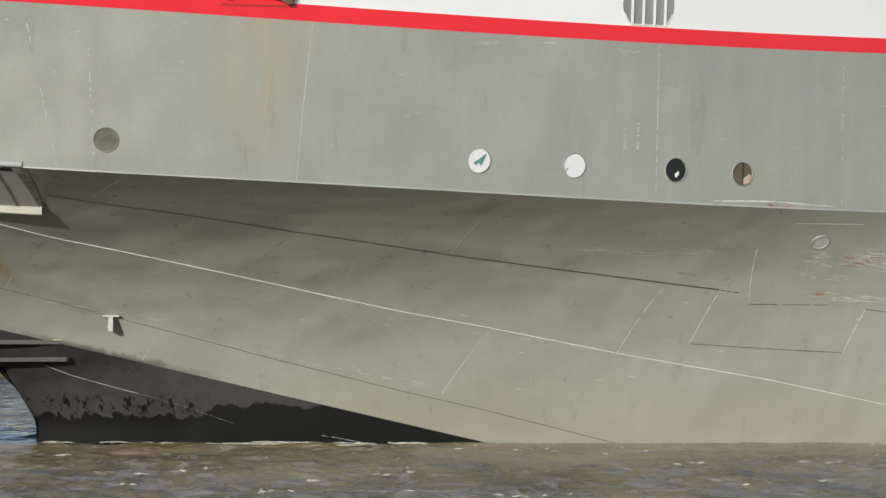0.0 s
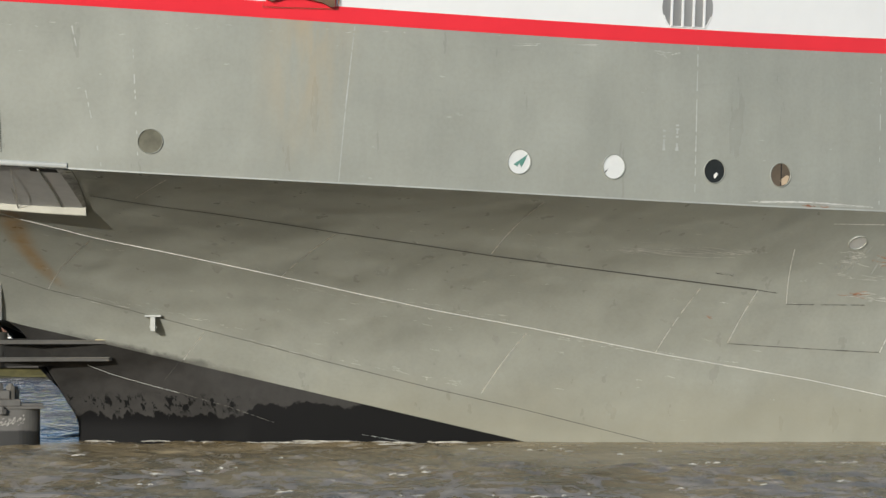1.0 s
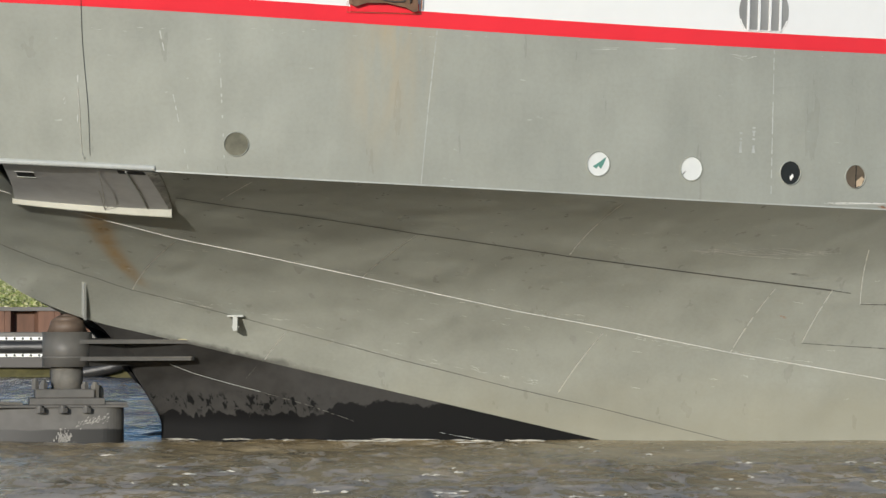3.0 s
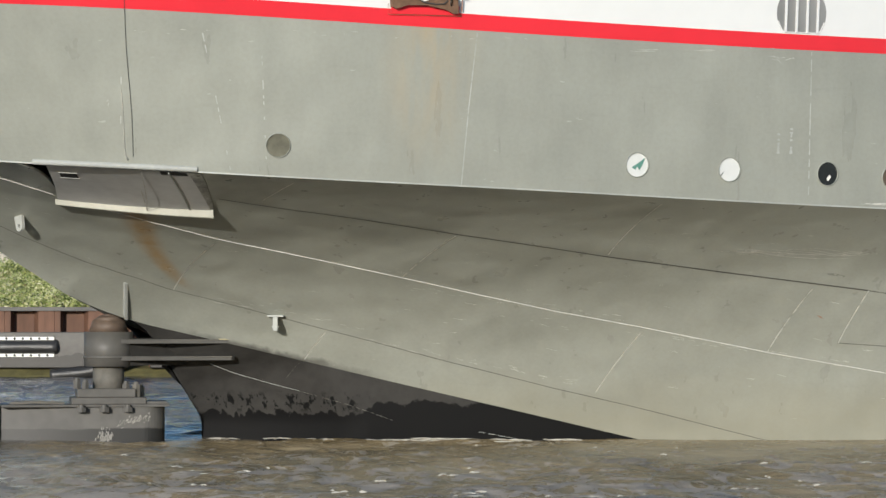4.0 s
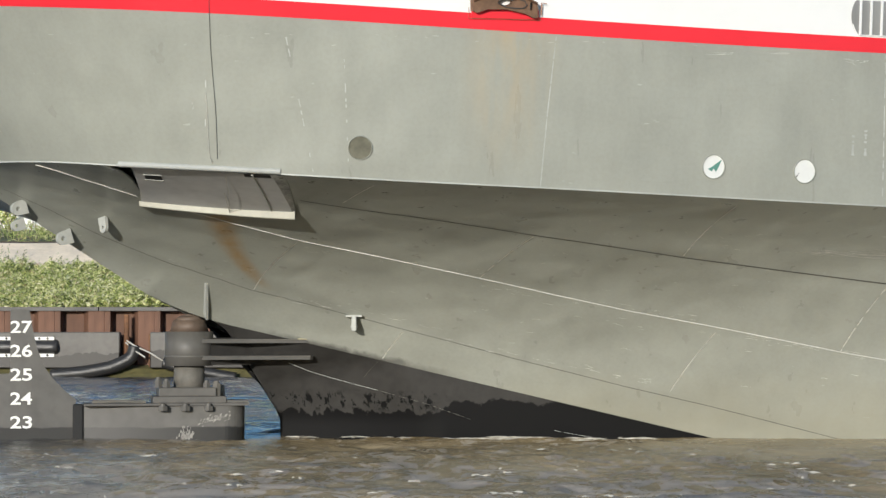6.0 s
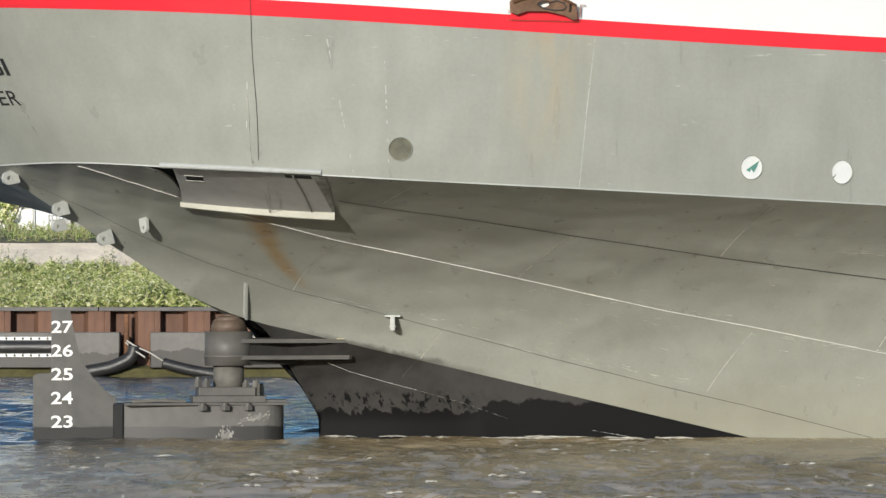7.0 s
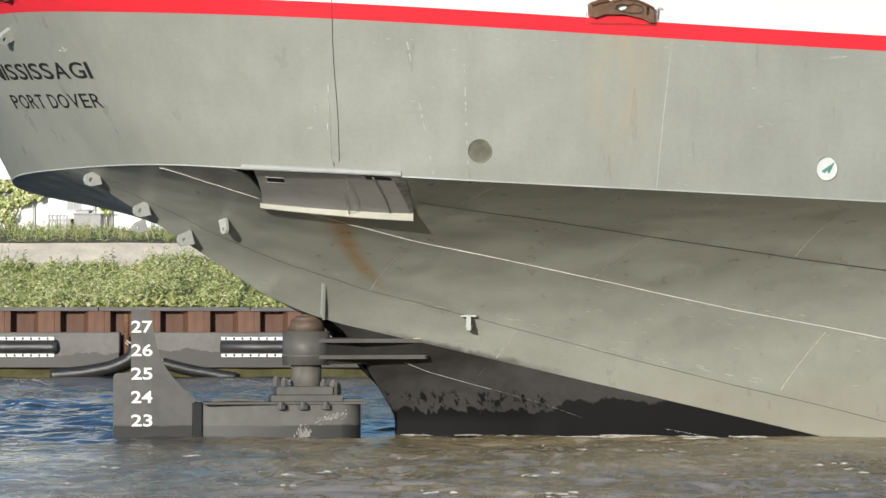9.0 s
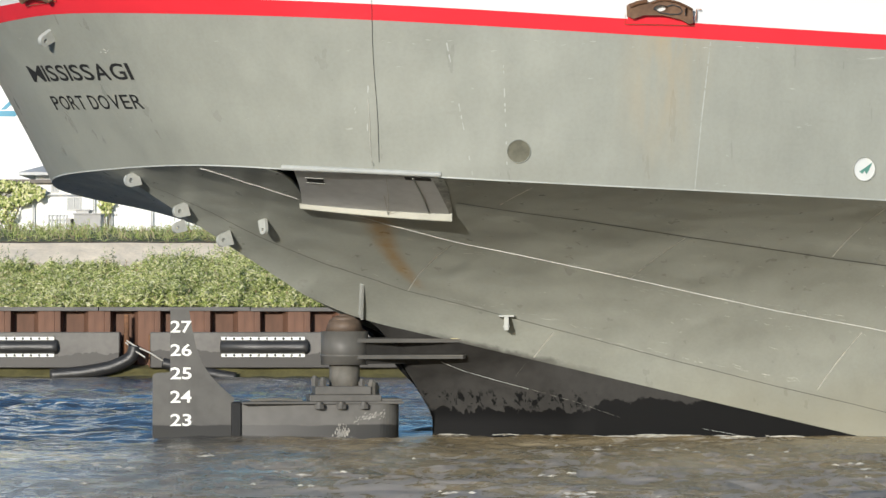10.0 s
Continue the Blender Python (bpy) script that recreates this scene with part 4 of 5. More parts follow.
chock(0.641, 5.05, 1.0, "rusted horned mooring chock with chain in the bulwark")
chock(0.022, 5.40, 0.85, "rusted horned mooring chock at the stern")
m = port_frame(0.961, 5.09)
bm = bmesh.new()
outline = [(0.335 * math.cos(k * math.tau / 48), max(-0.215, min(0.185, 0.335 * math.sin(k * math.tau / 48)))) for k in range(48)]
bm.faces.new([bm.verts.new(m @ Vector((x, y, 0.006))) for x, y in outline])
vent = part("vent", bm, worn("vent_grey", (0.28, 0.28, 0.27), 0.5, spread=0.25, grain=5, stretch=(1, 1, 0.3)), ship, "grey round vent crossed by white vertical bars")
for x in (-0.215, -0.07, 0.075, 0.215):
    bm = bmesh.new()
    box(bm, (x - 0.011, -0.225, 0.006), (x + 0.011, 0.19, 0.03), m)
    part("bar", bm, WHITE, vent)
bm = bmesh.new()
tube(bm, [m @ Vector((0.325 * math.cos(k), max(-0.225, 0.325 * math.sin(k)), 0.005)) for k in [math.pi + 0.3 + (math.pi - 0.6) * i / 24 for i in range(25)]], 0.008, 6)
part("rim", bm, WHITE, vent)


# ---- water ----
def steps(m, value, lo, hi):
    """0 below lo, 1 above hi, soft between."""
    n = m.node_tree.nodes.new("ShaderNodeMapRange")
    n.interpolation_type = "SMOOTHSTEP"
    n.inputs["From Min"].default_value, n.inputs["From Max"].default_value = lo, hi
    m.node_tree.links.new(value, n.inputs["Value"])
    return n.outputs[0]


def river_water():
    """Clear blue-grey river; silty brown where the screw has stirred it, with torn foam on the wake."""
    m = material("river_water", (0.03, 0.035, 0.03), 0.07)
    b = m.node_tree.nodes["Principled BSDF"]
    b.inputs["IOR"].default_value = 1.33
    x, y, z = place(m)
    ragged = noise_node(m, 0.30, 5, (1, 0.8, 1), 0.6).outputs["Fac"]
    shift = math_node(m, "MULTIPLY", math_node(m, "SUBTRACT", ragged, 0.5), 7.0)
    # distance to starboard of the line that runs aft from the stern post, and distance aft
    c, k = math.cos(radians(20)), math.sin(radians(20))
    off = math_node(m, "SUBTRACT", math_node(m, "MULTIPLY", math_node(m, "ADD", x, 3.5), k), math_node(m, "MULTIPLY", math_node(m, "SUBTRACT", y, 39.9), c))
    side = steps(m, math_node(m, "ADD", off, math_node(m, "MULTIPLY", shift, 0.25)), -0.3, 1.5)
    fore = steps(m, math_node(m, "ADD", x, shift), -7.6, -2.8)
    mud = math_node(m, "MULTIPLY", side, fore)
    tint = noise_node(m, 0.55, 6, (1, 0.45, 1), 0.6)
    silt = ramp(m, tint, "Fac", [(0.32, (0.22, 0.165, 0.085)), (0.5, (0.34, 0.26, 0.145)), (0.68, (0.47, 0.375, 0.235))])
    col = mix(m, mud, (0.045, 0.055, 0.065), silt.outputs["Color"])
    # torn foam, thicker away from the hull
    t1 = noise_node(m, 4.6, 8, (0.6, 0.24, 1), 0.70)
    t1.inputs["Distortion"].default_value = 0.9
    dense = noise_node(m, 0.42, 3, (1, 0.5, 1)).outputs["Fac"]
    away = math_node(m, "SUBTRACT", 1.0, steps(m, y, 28.5, 37.5))
    amount = math_node(m, "ADD", math_node(m, "MULTIPLY", dense, 0.22), math_node(m, "MULTIPLY", away, 0.085))
    torn = steps(m, math_node(m, "ADD", t1.outputs["Fac"], amount), 0.665, 0.745)
    foam = math_node(m, "MULTIPLY", math_node(m, "MULTIPLY", torn, 0.70), math_node(m, "ADD", math_node(m, "MULTIPLY", mud, 0.8), 0.2))
    whole = mix(m, foam, col.outputs[2], (0.56, 0.50, 0.43))
    m.node_tree.links.new(whole.outputs[2], b.inputs["Base Color"])
    dull = mix(m, mud, (0.07, 0.07, 0.07), (0.22, 0.22, 0.22))
    r = mix(m, foam, dull.outputs[2], (0.7, 0.7, 0.7))
    m.node_tree.links.new(r.outputs[2], b.inputs["Roughness"])
    # short chop on open water, rounder boils in the wake
    chop = noise_node(m, 3.4, 4, (0.55, 0.9, 1), 0.55)
    boil = noise_node(m, 1.5, 8, (0.8, 0.6, 1), 0.66)
    boil.inputs["Distortion"].default_value = 0.6
    open_part = math_node(m, "SUBTRACT", 1.0, mud)
    height = math_node(m, "ADD", math_node(m, "MULTIPLY", chop.outputs["Fac"], math_node(m, "ADD", math_node(m, "MULTIPLY", open_part, 0.10), 0.085)), math_node(m, "MULTIPLY", boil.outputs["Fac"], math_node(m, "MULTIPLY", mud, 0.21)))
    ahead = math_node(m, "SUBTRACT", 1.0, math_node(m, "MULTIPLY", steps(m, x, 0.5, 4.5), steps(m, y, 32.5, 35.5)))
    height = math_node(m, "MULTIPLY", height, math_node(m, "ADD", math_node(m, "MULTIPLY", ahead, 0.78), 0.22))
    aft = math_node(m, "MULTIPLY", math_node(m, "SUBTRACT", 1.0, steps(m, x, -6.5, -3.6)), math_node(m, "SUBTRACT", 1.0, steps(m, y, 33.0, 37.0)))
    height = math_node(m, "MULTIPLY", height, math_node(m, "SUBTRACT", 1.0, math_node(m, "MULTIPLY", aft, 0.7)))
    gust = steps(m, noise_node(m, 0.5, 3, (1.0, 0.35, 1)).outputs["Fac"], 0.40, 0.58)
    height = math_node(m, "MULTIPLY", height, math_node(m, "ADD", math_node(m, "MULTIPLY", gust, 0.75), 0.25))
    dim = mix(m, mud, (0.5, 0.5, 0.5), (0.17, 0.17, 0.17))
    m.node_tree.links.new(dim.outputs[2], b.inputs["Specular IOR Level"])
    k1 = node(m, "ShaderNodeBump", Strength=1.0, Distance=1.0)
    m.node_tree.links.new(height, k1.inputs["Height"])
    wire(m, k1, "Normal", b, "Normal")
    return m


WATER = river_water()
FROM_SHIP = MIDWAY.inverted()


def smooth(v, lo, hi):
    k = min(1.0, max(0.0, (v - lo) / (hi - lo)))
    return k * k * (3 - 2 * k)


def waves(x, y):
    """Choppy open water, rounder swirls in the wake, a slick along the hull forward."""
    l, w, _ = FROM_SHIP @ Vector((x, y, 0))
    wake = smooth(-w, -1.0, 1.0)
    slick = 1 - 0.85 * smooth(l, 2.5, 6.0) * smooth(w, -9.0, -5.0) - 0.45 * smooth(-x, 3.6, 6.5) * smooth(-y, -37.0, -33.0)
    chop = 1.5 * 0.030 * noise.noise((x * 0.45, y * 0.7, 0.0)) + 0.070 * noise.noise((x * 1.0 + 9, y * 1.4, 1.0)) + 0.048 * noise.noise((x * 2.3, y * 2.9 + 5, 2.0))
    swirl = 0.042 * noise.noise((x * 0.5, y * 0.42, 3.0)) + 0.040 * noise.noise((x * 1.1 + 4, y * 0.9, 1.5)) + 0.030 * noise.noise((x * 2.6, y * 2.0 + 5, 2.0)) + 0.014 * noise.noise((x * 5.5, y * 4.0 + 5, 4.0))
    return slick * (chop * (1 - wake) * (1 + 2.6 * smooth(y, 48, 60)) + swirl * wake)


xs = [-2500, -300, -60, -25] + [-16 + 0.08 * i for i in range(401)] + [25, 60, 300, 2500]
ys = [-2500, -200, 0, 18] + [23 + 0.08 * i for i in range(312)] + [48 + 0.15 * i for i in range(1, 240)]
verts, faces, wide = [], [], len(xs)
for y in ys:
    verts += [(x, y, waves(x, y) if -16.5 < x < 16.5 and y > 20 else 0.0) for x in xs]
for j in range(len(ys) - 1):
    faces += [(j * wide + i, j * wide + i + 1, (j + 1) * wide + i + 1, (j + 1) * wide + i) for i in range(wide - 1)]
me = bpy.data.meshes.new("water")
me.from_pydata(verts, [], faces)
me.polygons.foreach_set("use_smooth", [True] * len(faces))
me.materials.append(WATER)
water = tagged(new("water", me), "murky brown wake and blue rippled river water", "water", kind="structure")

FOAM = worn("river_foam", (0.50, 0.47, 0.40), 0.7, spread=0.15, grain=30)


def blob(bm, x, y, rx, ry, turn, z, seg=9):
    c, s = math.cos(turn), math.sin(turn)
    ring = []
    for k in range(seg):
        q = k * math.tau / seg
        f = rng.uniform(0.55, 1.15)
        dx, dy = rx * f * math.cos(q), ry * f * math.sin(q)
        ring.append(bm.verts.new((x + dx * c - dy * s, y + dx * s + dy * c, z + rng.uniform(-0.004, 0.012))))
    top = bm.verts.new((x, y, z + 0.018))
    for k in range(seg):
        bm.faces.new((ring[k], ring[(k + 1) % seg], top))


bm = bmesh.new()
def hull_foot(l):
    """Half breadth of the hull's foot at the water."""
    w, z = foot(l)
    return 0.012 + max(0.0, w - 0.012 - 0.25 * z / (z + 1.2)) * min(1.0, (l - 1.17) / 1.3) ** 0.9


for i in range(80):
    l = min(4.9, max(1.2, rng.choice((rng.uniform(1.2, 4.8), rng.gauss(3.2, 0.6)))))
    surge = 0.5 + 0.9 * noise.noise((l * 1.3, 0.5, 2.0)) + 0.5 * math.exp(-((l - 3.2) / 0.8) ** 2)
    if rng.random() > surge + 0.1:
        continue
    off = abs(rng.gauss(0, 0.05 + 0.28 * max(0.0, surge - 0.3)))
    run = rng.uniform(0.03, 0.16) * (0.4 + max(0.0, surge))
    blob(bm, l, -hull_foot(l) - 0.01 - off, run, rng.uniform(0.012, 0.05), -0.58 + rng.uniform(-0.15, 0.15), rng.uniform(-0.014, 0.004) + 0.016 * max(0.0, surge - 0.6) * math.exp(-off * 6), 16)
wash = tagged(part("wash_foam", bm, FOAM), "white foam washing along the dark hull foot", "foam", kind="stuff")
bm = bmesh.new()
for _ in range(110):
    x, y = rng.uniform(-10, 9), 26.8 + 11 * rng.random() ** 1.6
    size = rng.choice((0.004, 0.006, 0.008, 0.012, 0.02))
    for _ in range(rng.choice((1, 1, 2, 3))):
        dx, dy = rng.gauss(0, size * 5), rng.gauss(0, size * 9)
        blob(bm, x + dx, y + dy, size * rng.uniform(2.0, 5.0), size * rng.uniform(0.8, 2.0), rng.uniform(-0.3, 0.3), waves(x + dx, y + dy) - 0.004, 12)
flecks = tagged(part("foam_flecks", bm, FOAM), "small pale foam flecks drifting on brown water", "foam", kind="stuff")

# ---- near bank behind the camera ----
bm = bmesh.new()
sheet(bm, [[(x, y, z) for x in (-2500, -40, 0, 40, 2500)] for y, z in ((-2500, 2.0), (-40, 0.6), (2.0, 0.22), (3.5, -0.4))], True)
tagged(part("ground_near", bm, worn("near_bank_earth", (0.16, 0.15, 0.09), 0.95, spread=0.25, grain=1.5)), "low grassy near bank", "ground", kind="structure")

# ---- far bank ----
BANK = 80.0
SCALE = 5500.0


def bank_x(px, y=BANK):
    return (px - 784) * y / SCALE


def bank_z(py, y=BANK):
    return EYE - (py - 560.4) * y / SCALE


EARTH = worn("bank_earth", (0.20, 0.20, 0.10), 0.95, spread=0.25, grain=2)
GRAVEL = worn("pale_gravel", (0.84, 0.72, 0.55), 0.95, spread=0.16, grain=9, relief=0.4, depth=0.03)
PROFILE = [(BANK + 0.4, 1.68), (BANK + 2, 2.0), (BANK + 7, 2.95), (BANK + 8.6, 3.62), (BANK + 15, 4.18), (BANK + 40, 4.7), (3000, 6.0)]


def bank_height(y):
    return lerp_table(PROFILE, y)


bm = bmesh.new()
sheet(bm, [[(x, y, z) for x in (-2500, -60, -30, -14, 0, 30, 2500)] for y, z in PROFILE], True)
tagged(part("ground", bm, EARTH), "rising river bank overgrown with weeds", "ground", kind="structure")
bm = bmesh.new()
sheet(bm, [[(-60 + i * 1.0, y + 0.1 * noise.noise((i * 0.4, y, 3.0)), bank_height(y) + 0.02 + 0.03 * noise.noise((i * 0.7, y * 1.3, 5.0))) for i in range(91)] for y in (86.6, 87.0, 87.4, 87.8, 88.2, 88.6)], True)
tagged(part("road", bm, GRAVEL), "pale gravel track along the bank", "road", kind="structure")

bm = bmesh.new()
box(bm, (-60, 88.72, 3.5), (30, 88.82, 3.69))
tagged(part("kerb", bm, worn("dark_timber_kerb", (0.06, 0.05, 0.04), 0.9)), "dark timber edge along the gravel track", "kerb", kind="structure")

PILE = worn("rust_brown_sheet_pile", (0.185, 0.092, 0.056), 0.75, spread=0.42, grain=4, stretch=(1, 1, 0.25), relief=0.3)
CAP = worn("weathered_steel_cap", (0.10, 0.094, 0.085), 0.6, spread=0.2, grain=6)
CONCRETE = wet_paint("stained_waler_paint", (0.125, 0.117, 0.103), (0.022, 0.019, 0.015), 0.62, 0.5, 1.6)
MOSS = worn("mossy_stone", (0.095, 0.085, 0.03), 0.9, spread=0.4, grain=5, relief=0.5)
RUBBER = worn("black_rubber", (0.035, 0.034, 0.032), 0.42, spread=0.5, grain=7, stretch=(0.3, 1, 2.0), relief=0.6, depth=0.02)
PITCH = 1.285
wall = tagged(new("wall_bank"), "rust-brown steel sheet pile wall with grey cap", "retaining wall", kind="structure")
wall.location = (0, BANK, 0)
prof = [(0.0, 0.0), (0.26, 0.0), (0.27, 0.015), (0.42, 0.0), (0.45, 0.36), (0.52, 0.38), (0.98, 0.38), (1.14, 0.0), (PITCH, 0.0)]
bm = bmesh.new()
sheet(bm, [[(x, y, z) for x, y in prof] for z in (-1.5, 0.3, 1.0, 1.70)])
bmesh.ops.recalc_face_normals(bm, faces=bm.faces)
first = part("sheet_pile", bm, PILE, wall)
left = bank_x(0) - 7 * PITCH - 0.15
first.location = (left, 0, 0)
for i in range(1, 36):
    o = new("sheet_pile", first.data)
    o.parent = wall
    o.location = (left + i * PITCH, 0, 0)
bm = bmesh.new()
for i in range(12):
    dz = rng.uniform(-0.02, 0.02)
    box(bm, (left + i * 3.9, -0.06, 1.68 + dz), (left + (i + 1) * 3.9 - 0.02, 0.46, 1.785 + dz), bevel=0.01)
part("cap_beam", bm, CAP, wall, "grey weathered steel cap beam")
bm = bmesh.new()
box(bm, (-80, 0.42, -1.5), (left, 0.8, 1.70))
box(bm, (left + 36 * PITCH, 0.0, -1.5), (80, 0.8, 1.70))
part("wall_end", bm, PILE, wall)
for x0, x1 in ((left, bank_x(215)), (bank_x(268), left + 36 * PITCH)):
    bm = bmesh.new()
    box(bm, (x0, -0.42, 0.22), (x1, -0.02, 1.15), bevel=0.03)
    part("waler", bm, CONCRETE, wall, "grey waler beam stained black at the waterline")
bm = bmesh.new()
rows = []
for i in range(140):
    x = left + i * 0.25
    rows.append([(x, -0.62 + 0.2 * noise.noise((x * 0.8, k, 1.0)) + 0.12 * k, -0.3 + 0.17 * k + 0.10 * noise.noise((x * 0.9, k * 0.7, 7.0))) for k in range(4)] + [(x, 0.0, 0.3)])
sheet(bm, rows)
part("footing", bm, MOSS, wall, "moss-grown footing at the waterline")
bm = bmesh.new()
rod(bm, (bank_x(225), -0.12, -0.5), (bank_x(225), -0.12, 1.6), 0.07, seg=10)
rod(bm, (bank_x(266), -0.10, -0.5), (bank_x(266), -0.10, 1.1), 0.03, seg=8)
part("pipe", bm, RUST, wall)


def fender(x0, x1):
    f = tagged(new("dock_fender"), "black rubber dock fender with white perforated strips", "fender", group="fenders on the river wall")
    f.location = (x0, BANK - 0.42, 0.77)
    bm = bmesh.new()
    n = x1 - x0
    pts = [(-0.0, 0.19), (-0.10, 0.15), (-0.19, 0.09), (-0.20, 0.03), (-0.21, -0.02), (-0.18, -0.10), (-0.09, -0.16), (0.0, -0.19)]
    sheet(bm, [[(x, y * f2, z * f2) for y, z in pts] for x, f2 in ((0, 0.7), (0.04, 0.95), (n * 0.5, 1.0), (n - 0.06, 0.97), (n + 0.06, 1.0), (n + 0.10, 0.8))])
    bm.faces.new([v for v in bm.verts if abs(v.co.x) < 1e-6])
    bm.faces.new([v for v in bm.verts if v.co.x > n + 0.09])
    bmesh.ops.recalc_face_normals(bm, faces=bm.faces)
    part("body", bm, RUBBER, f, smooth=True)
    for z in (0.215, -0.215):
        bm = bmesh.new()
        box(bm, (0.03, -0.06, z - 0.042), (n, -0.0, z + 0.042), bevel=0.006)
        s = part("strip", bm, MARK, f, "white perforated fixing strip")
        k = 0.15
        while k < n - 0.05:
            bm = bmesh.new()
            rod(bm, (k, -0.052, z), (k, -0.072, z), 0.032, seg=8)
            part("bolt", bm, BLACK, s)
            k += 0.21


fender(bank_x(-52), bank_x(100))
fender(bank_x(392), bank_x(541))


def hose(points, r, label):
    bm = bmesh.new()
    pts = []
    for i in range(25):
        k = i / 24 * (len(points) - 1)
        j = min(int(k), len(points) - 2)
        q = k - j
        p = [Vector((bank_x(a), 0, bank_z(b))) for a, b in points]
        m0 = (p[j + 1] - p[max(j - 1, 0)]) * 0.5
        m1 = (p[min(j + 2, len(p) - 1)] - p[j]) * 0.5
        h = 2 * q ** 3 - 3 * q ** 2 + 1
        pts.append(p[j] * h + m0 * (q ** 3 - 2 * q ** 2 + q) + p[j + 1] * (1 - h) + m1 * (q ** 3 - q ** 2) + Vector((0, BANK - 0.62, 0)))
    tube(bm, pts, r, 14)
    return tagged(part("rubber_fender", bm, RUBBER, smooth=True), label, "fender", group="hanging rubber fenders")


hose([(243, 612), (236, 632), (208, 647), (175, 655), (140, 660), (95, 664)], 0.17, "curved black rubber hose fender hanging into the water")
hose([(292, 642), (330, 652), (372, 660), (420, 668)], 0.14, "grey rubber hose fender lying along the footing")
bm = bmesh.new()
tube(bm, [(bank_x(228), BANK - 0.5, bank_z(603)), (bank_x(245), BANK - 0.7, bank_z(613)), (bank_x(270), BANK - 0.72, bank_z(624)), (bank_x(298), BANK - 0.72, bank_z(641))], 0.022, 6)
tube(bm, [(bank_x(226), BANK - 0.5, bank_z(606)), (bank_x(240), BANK - 0.76, bank_z(618)), (bank_x(262), BANK - 0.75, bank_z(632))], 0.02, 6)
tagged(part("mooring_rope", bm, ROPE), "frayed pale rope tied to a hose fender", "rope")

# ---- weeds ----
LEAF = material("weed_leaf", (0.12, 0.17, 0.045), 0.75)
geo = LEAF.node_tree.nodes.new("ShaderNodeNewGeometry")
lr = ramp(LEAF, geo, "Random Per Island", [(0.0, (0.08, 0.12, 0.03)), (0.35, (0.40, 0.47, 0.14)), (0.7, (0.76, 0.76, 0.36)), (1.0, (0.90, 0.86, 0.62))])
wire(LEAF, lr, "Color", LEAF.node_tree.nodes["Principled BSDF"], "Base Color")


def translucent(m):
    """Lets some light through thin leaves."""
    tree = m.node_tree
    t, s = tree.nodes.new("ShaderNodeBsdfTranslucent"), tree.nodes.new("ShaderNodeMixShader")
    tree.links.new(tree.nodes["Principled BSDF"].inputs["Base Color"].links[0].from_socket, t.inputs["Color"])
    s.inputs[0].default_value = 0.32
    tree.links.new(tree.nodes["Principled BSDF"].outputs[0], s.inputs[1])
    tree.links.new(t.outputs[0], s.inputs[2])
    tree.links.new(s.outputs[0], tree.nodes["Material Output"].inputs["Surface"])


translucent(LEAF)
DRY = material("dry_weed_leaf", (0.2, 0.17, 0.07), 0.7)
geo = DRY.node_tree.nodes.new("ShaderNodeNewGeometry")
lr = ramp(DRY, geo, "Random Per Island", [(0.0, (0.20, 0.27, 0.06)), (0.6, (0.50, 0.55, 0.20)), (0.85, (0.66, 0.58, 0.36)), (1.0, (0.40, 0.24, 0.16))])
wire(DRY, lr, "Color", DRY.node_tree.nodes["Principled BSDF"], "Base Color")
translucent(DRY)


def weed_patch(name, x0, x1, y0, y1, count, tall, leaf, mat, label, many=9, slim=0.16, bushy=1.0, grows=lambda x: 1.0):
    """Upright stalks set with narrow leaves, in clumps of uneven height."""
    verts, faces = [], []
    for _ in range(count):
        x, y = rng.uniform(x0, x1), rng.uniform(y0, y1)
        g = bank_height(y)
        clump = 0.75 + 0.8 * noise.noise((x * 0.6, y * 0.5, 2.0)) + 0.5 * noise.noise((x * 1.9, y * 1.2, 8.0))
        if rng.random() > 0.25 + clump:
            continue
        h = tall * max(0.3, clump) * rng.uniform(0.55, 1.2) * grows(x)
        lean = (rng.uniform(-0.22, 0.22), rng.uniform(-0.22, 0.22))
        for j in range(many):
            q = (j + rng.random()) / many
            b = Vector((x + lean[0] * q * h, y + lean[1] * q * h, g + h * q))
            t = rng.uniform(0, math.tau)
            ln = leaf * rng.uniform(0.5, 1.35) * (1.2 - 0.65 * q)
            d = Vector((math.cos(t) * bushy, math.sin(t) * bushy, rng.uniform(-0.1, 1.4))).normalized()
            s = d.cross(Vector((rng.uniform(-1, 1), rng.uniform(-1, 1), rng.uniform(-0.6, 1)))).normalized() * ln * slim
            n = len(verts)
            verts += [b, b + d * ln * 0.45 + s, b + d * ln + Vector((0, 0, -ln * 0.3)), b + d * ln * 0.45 - s]
            faces.append((n, n + 1, n + 2, n + 3))
    me = bpy.data.meshes.new(name)
    me.from_pydata(verts, [], faces)
    me.materials.append(mat)
    return tagged(new(name, me), label, "weeds", kind="stuff")


def taller(x):
    """The weeds stand higher towards the ship's berth."""
    return 0.7 + 1.0 * min(1.0, max(0.0, (x + 9.0) / 4.5))


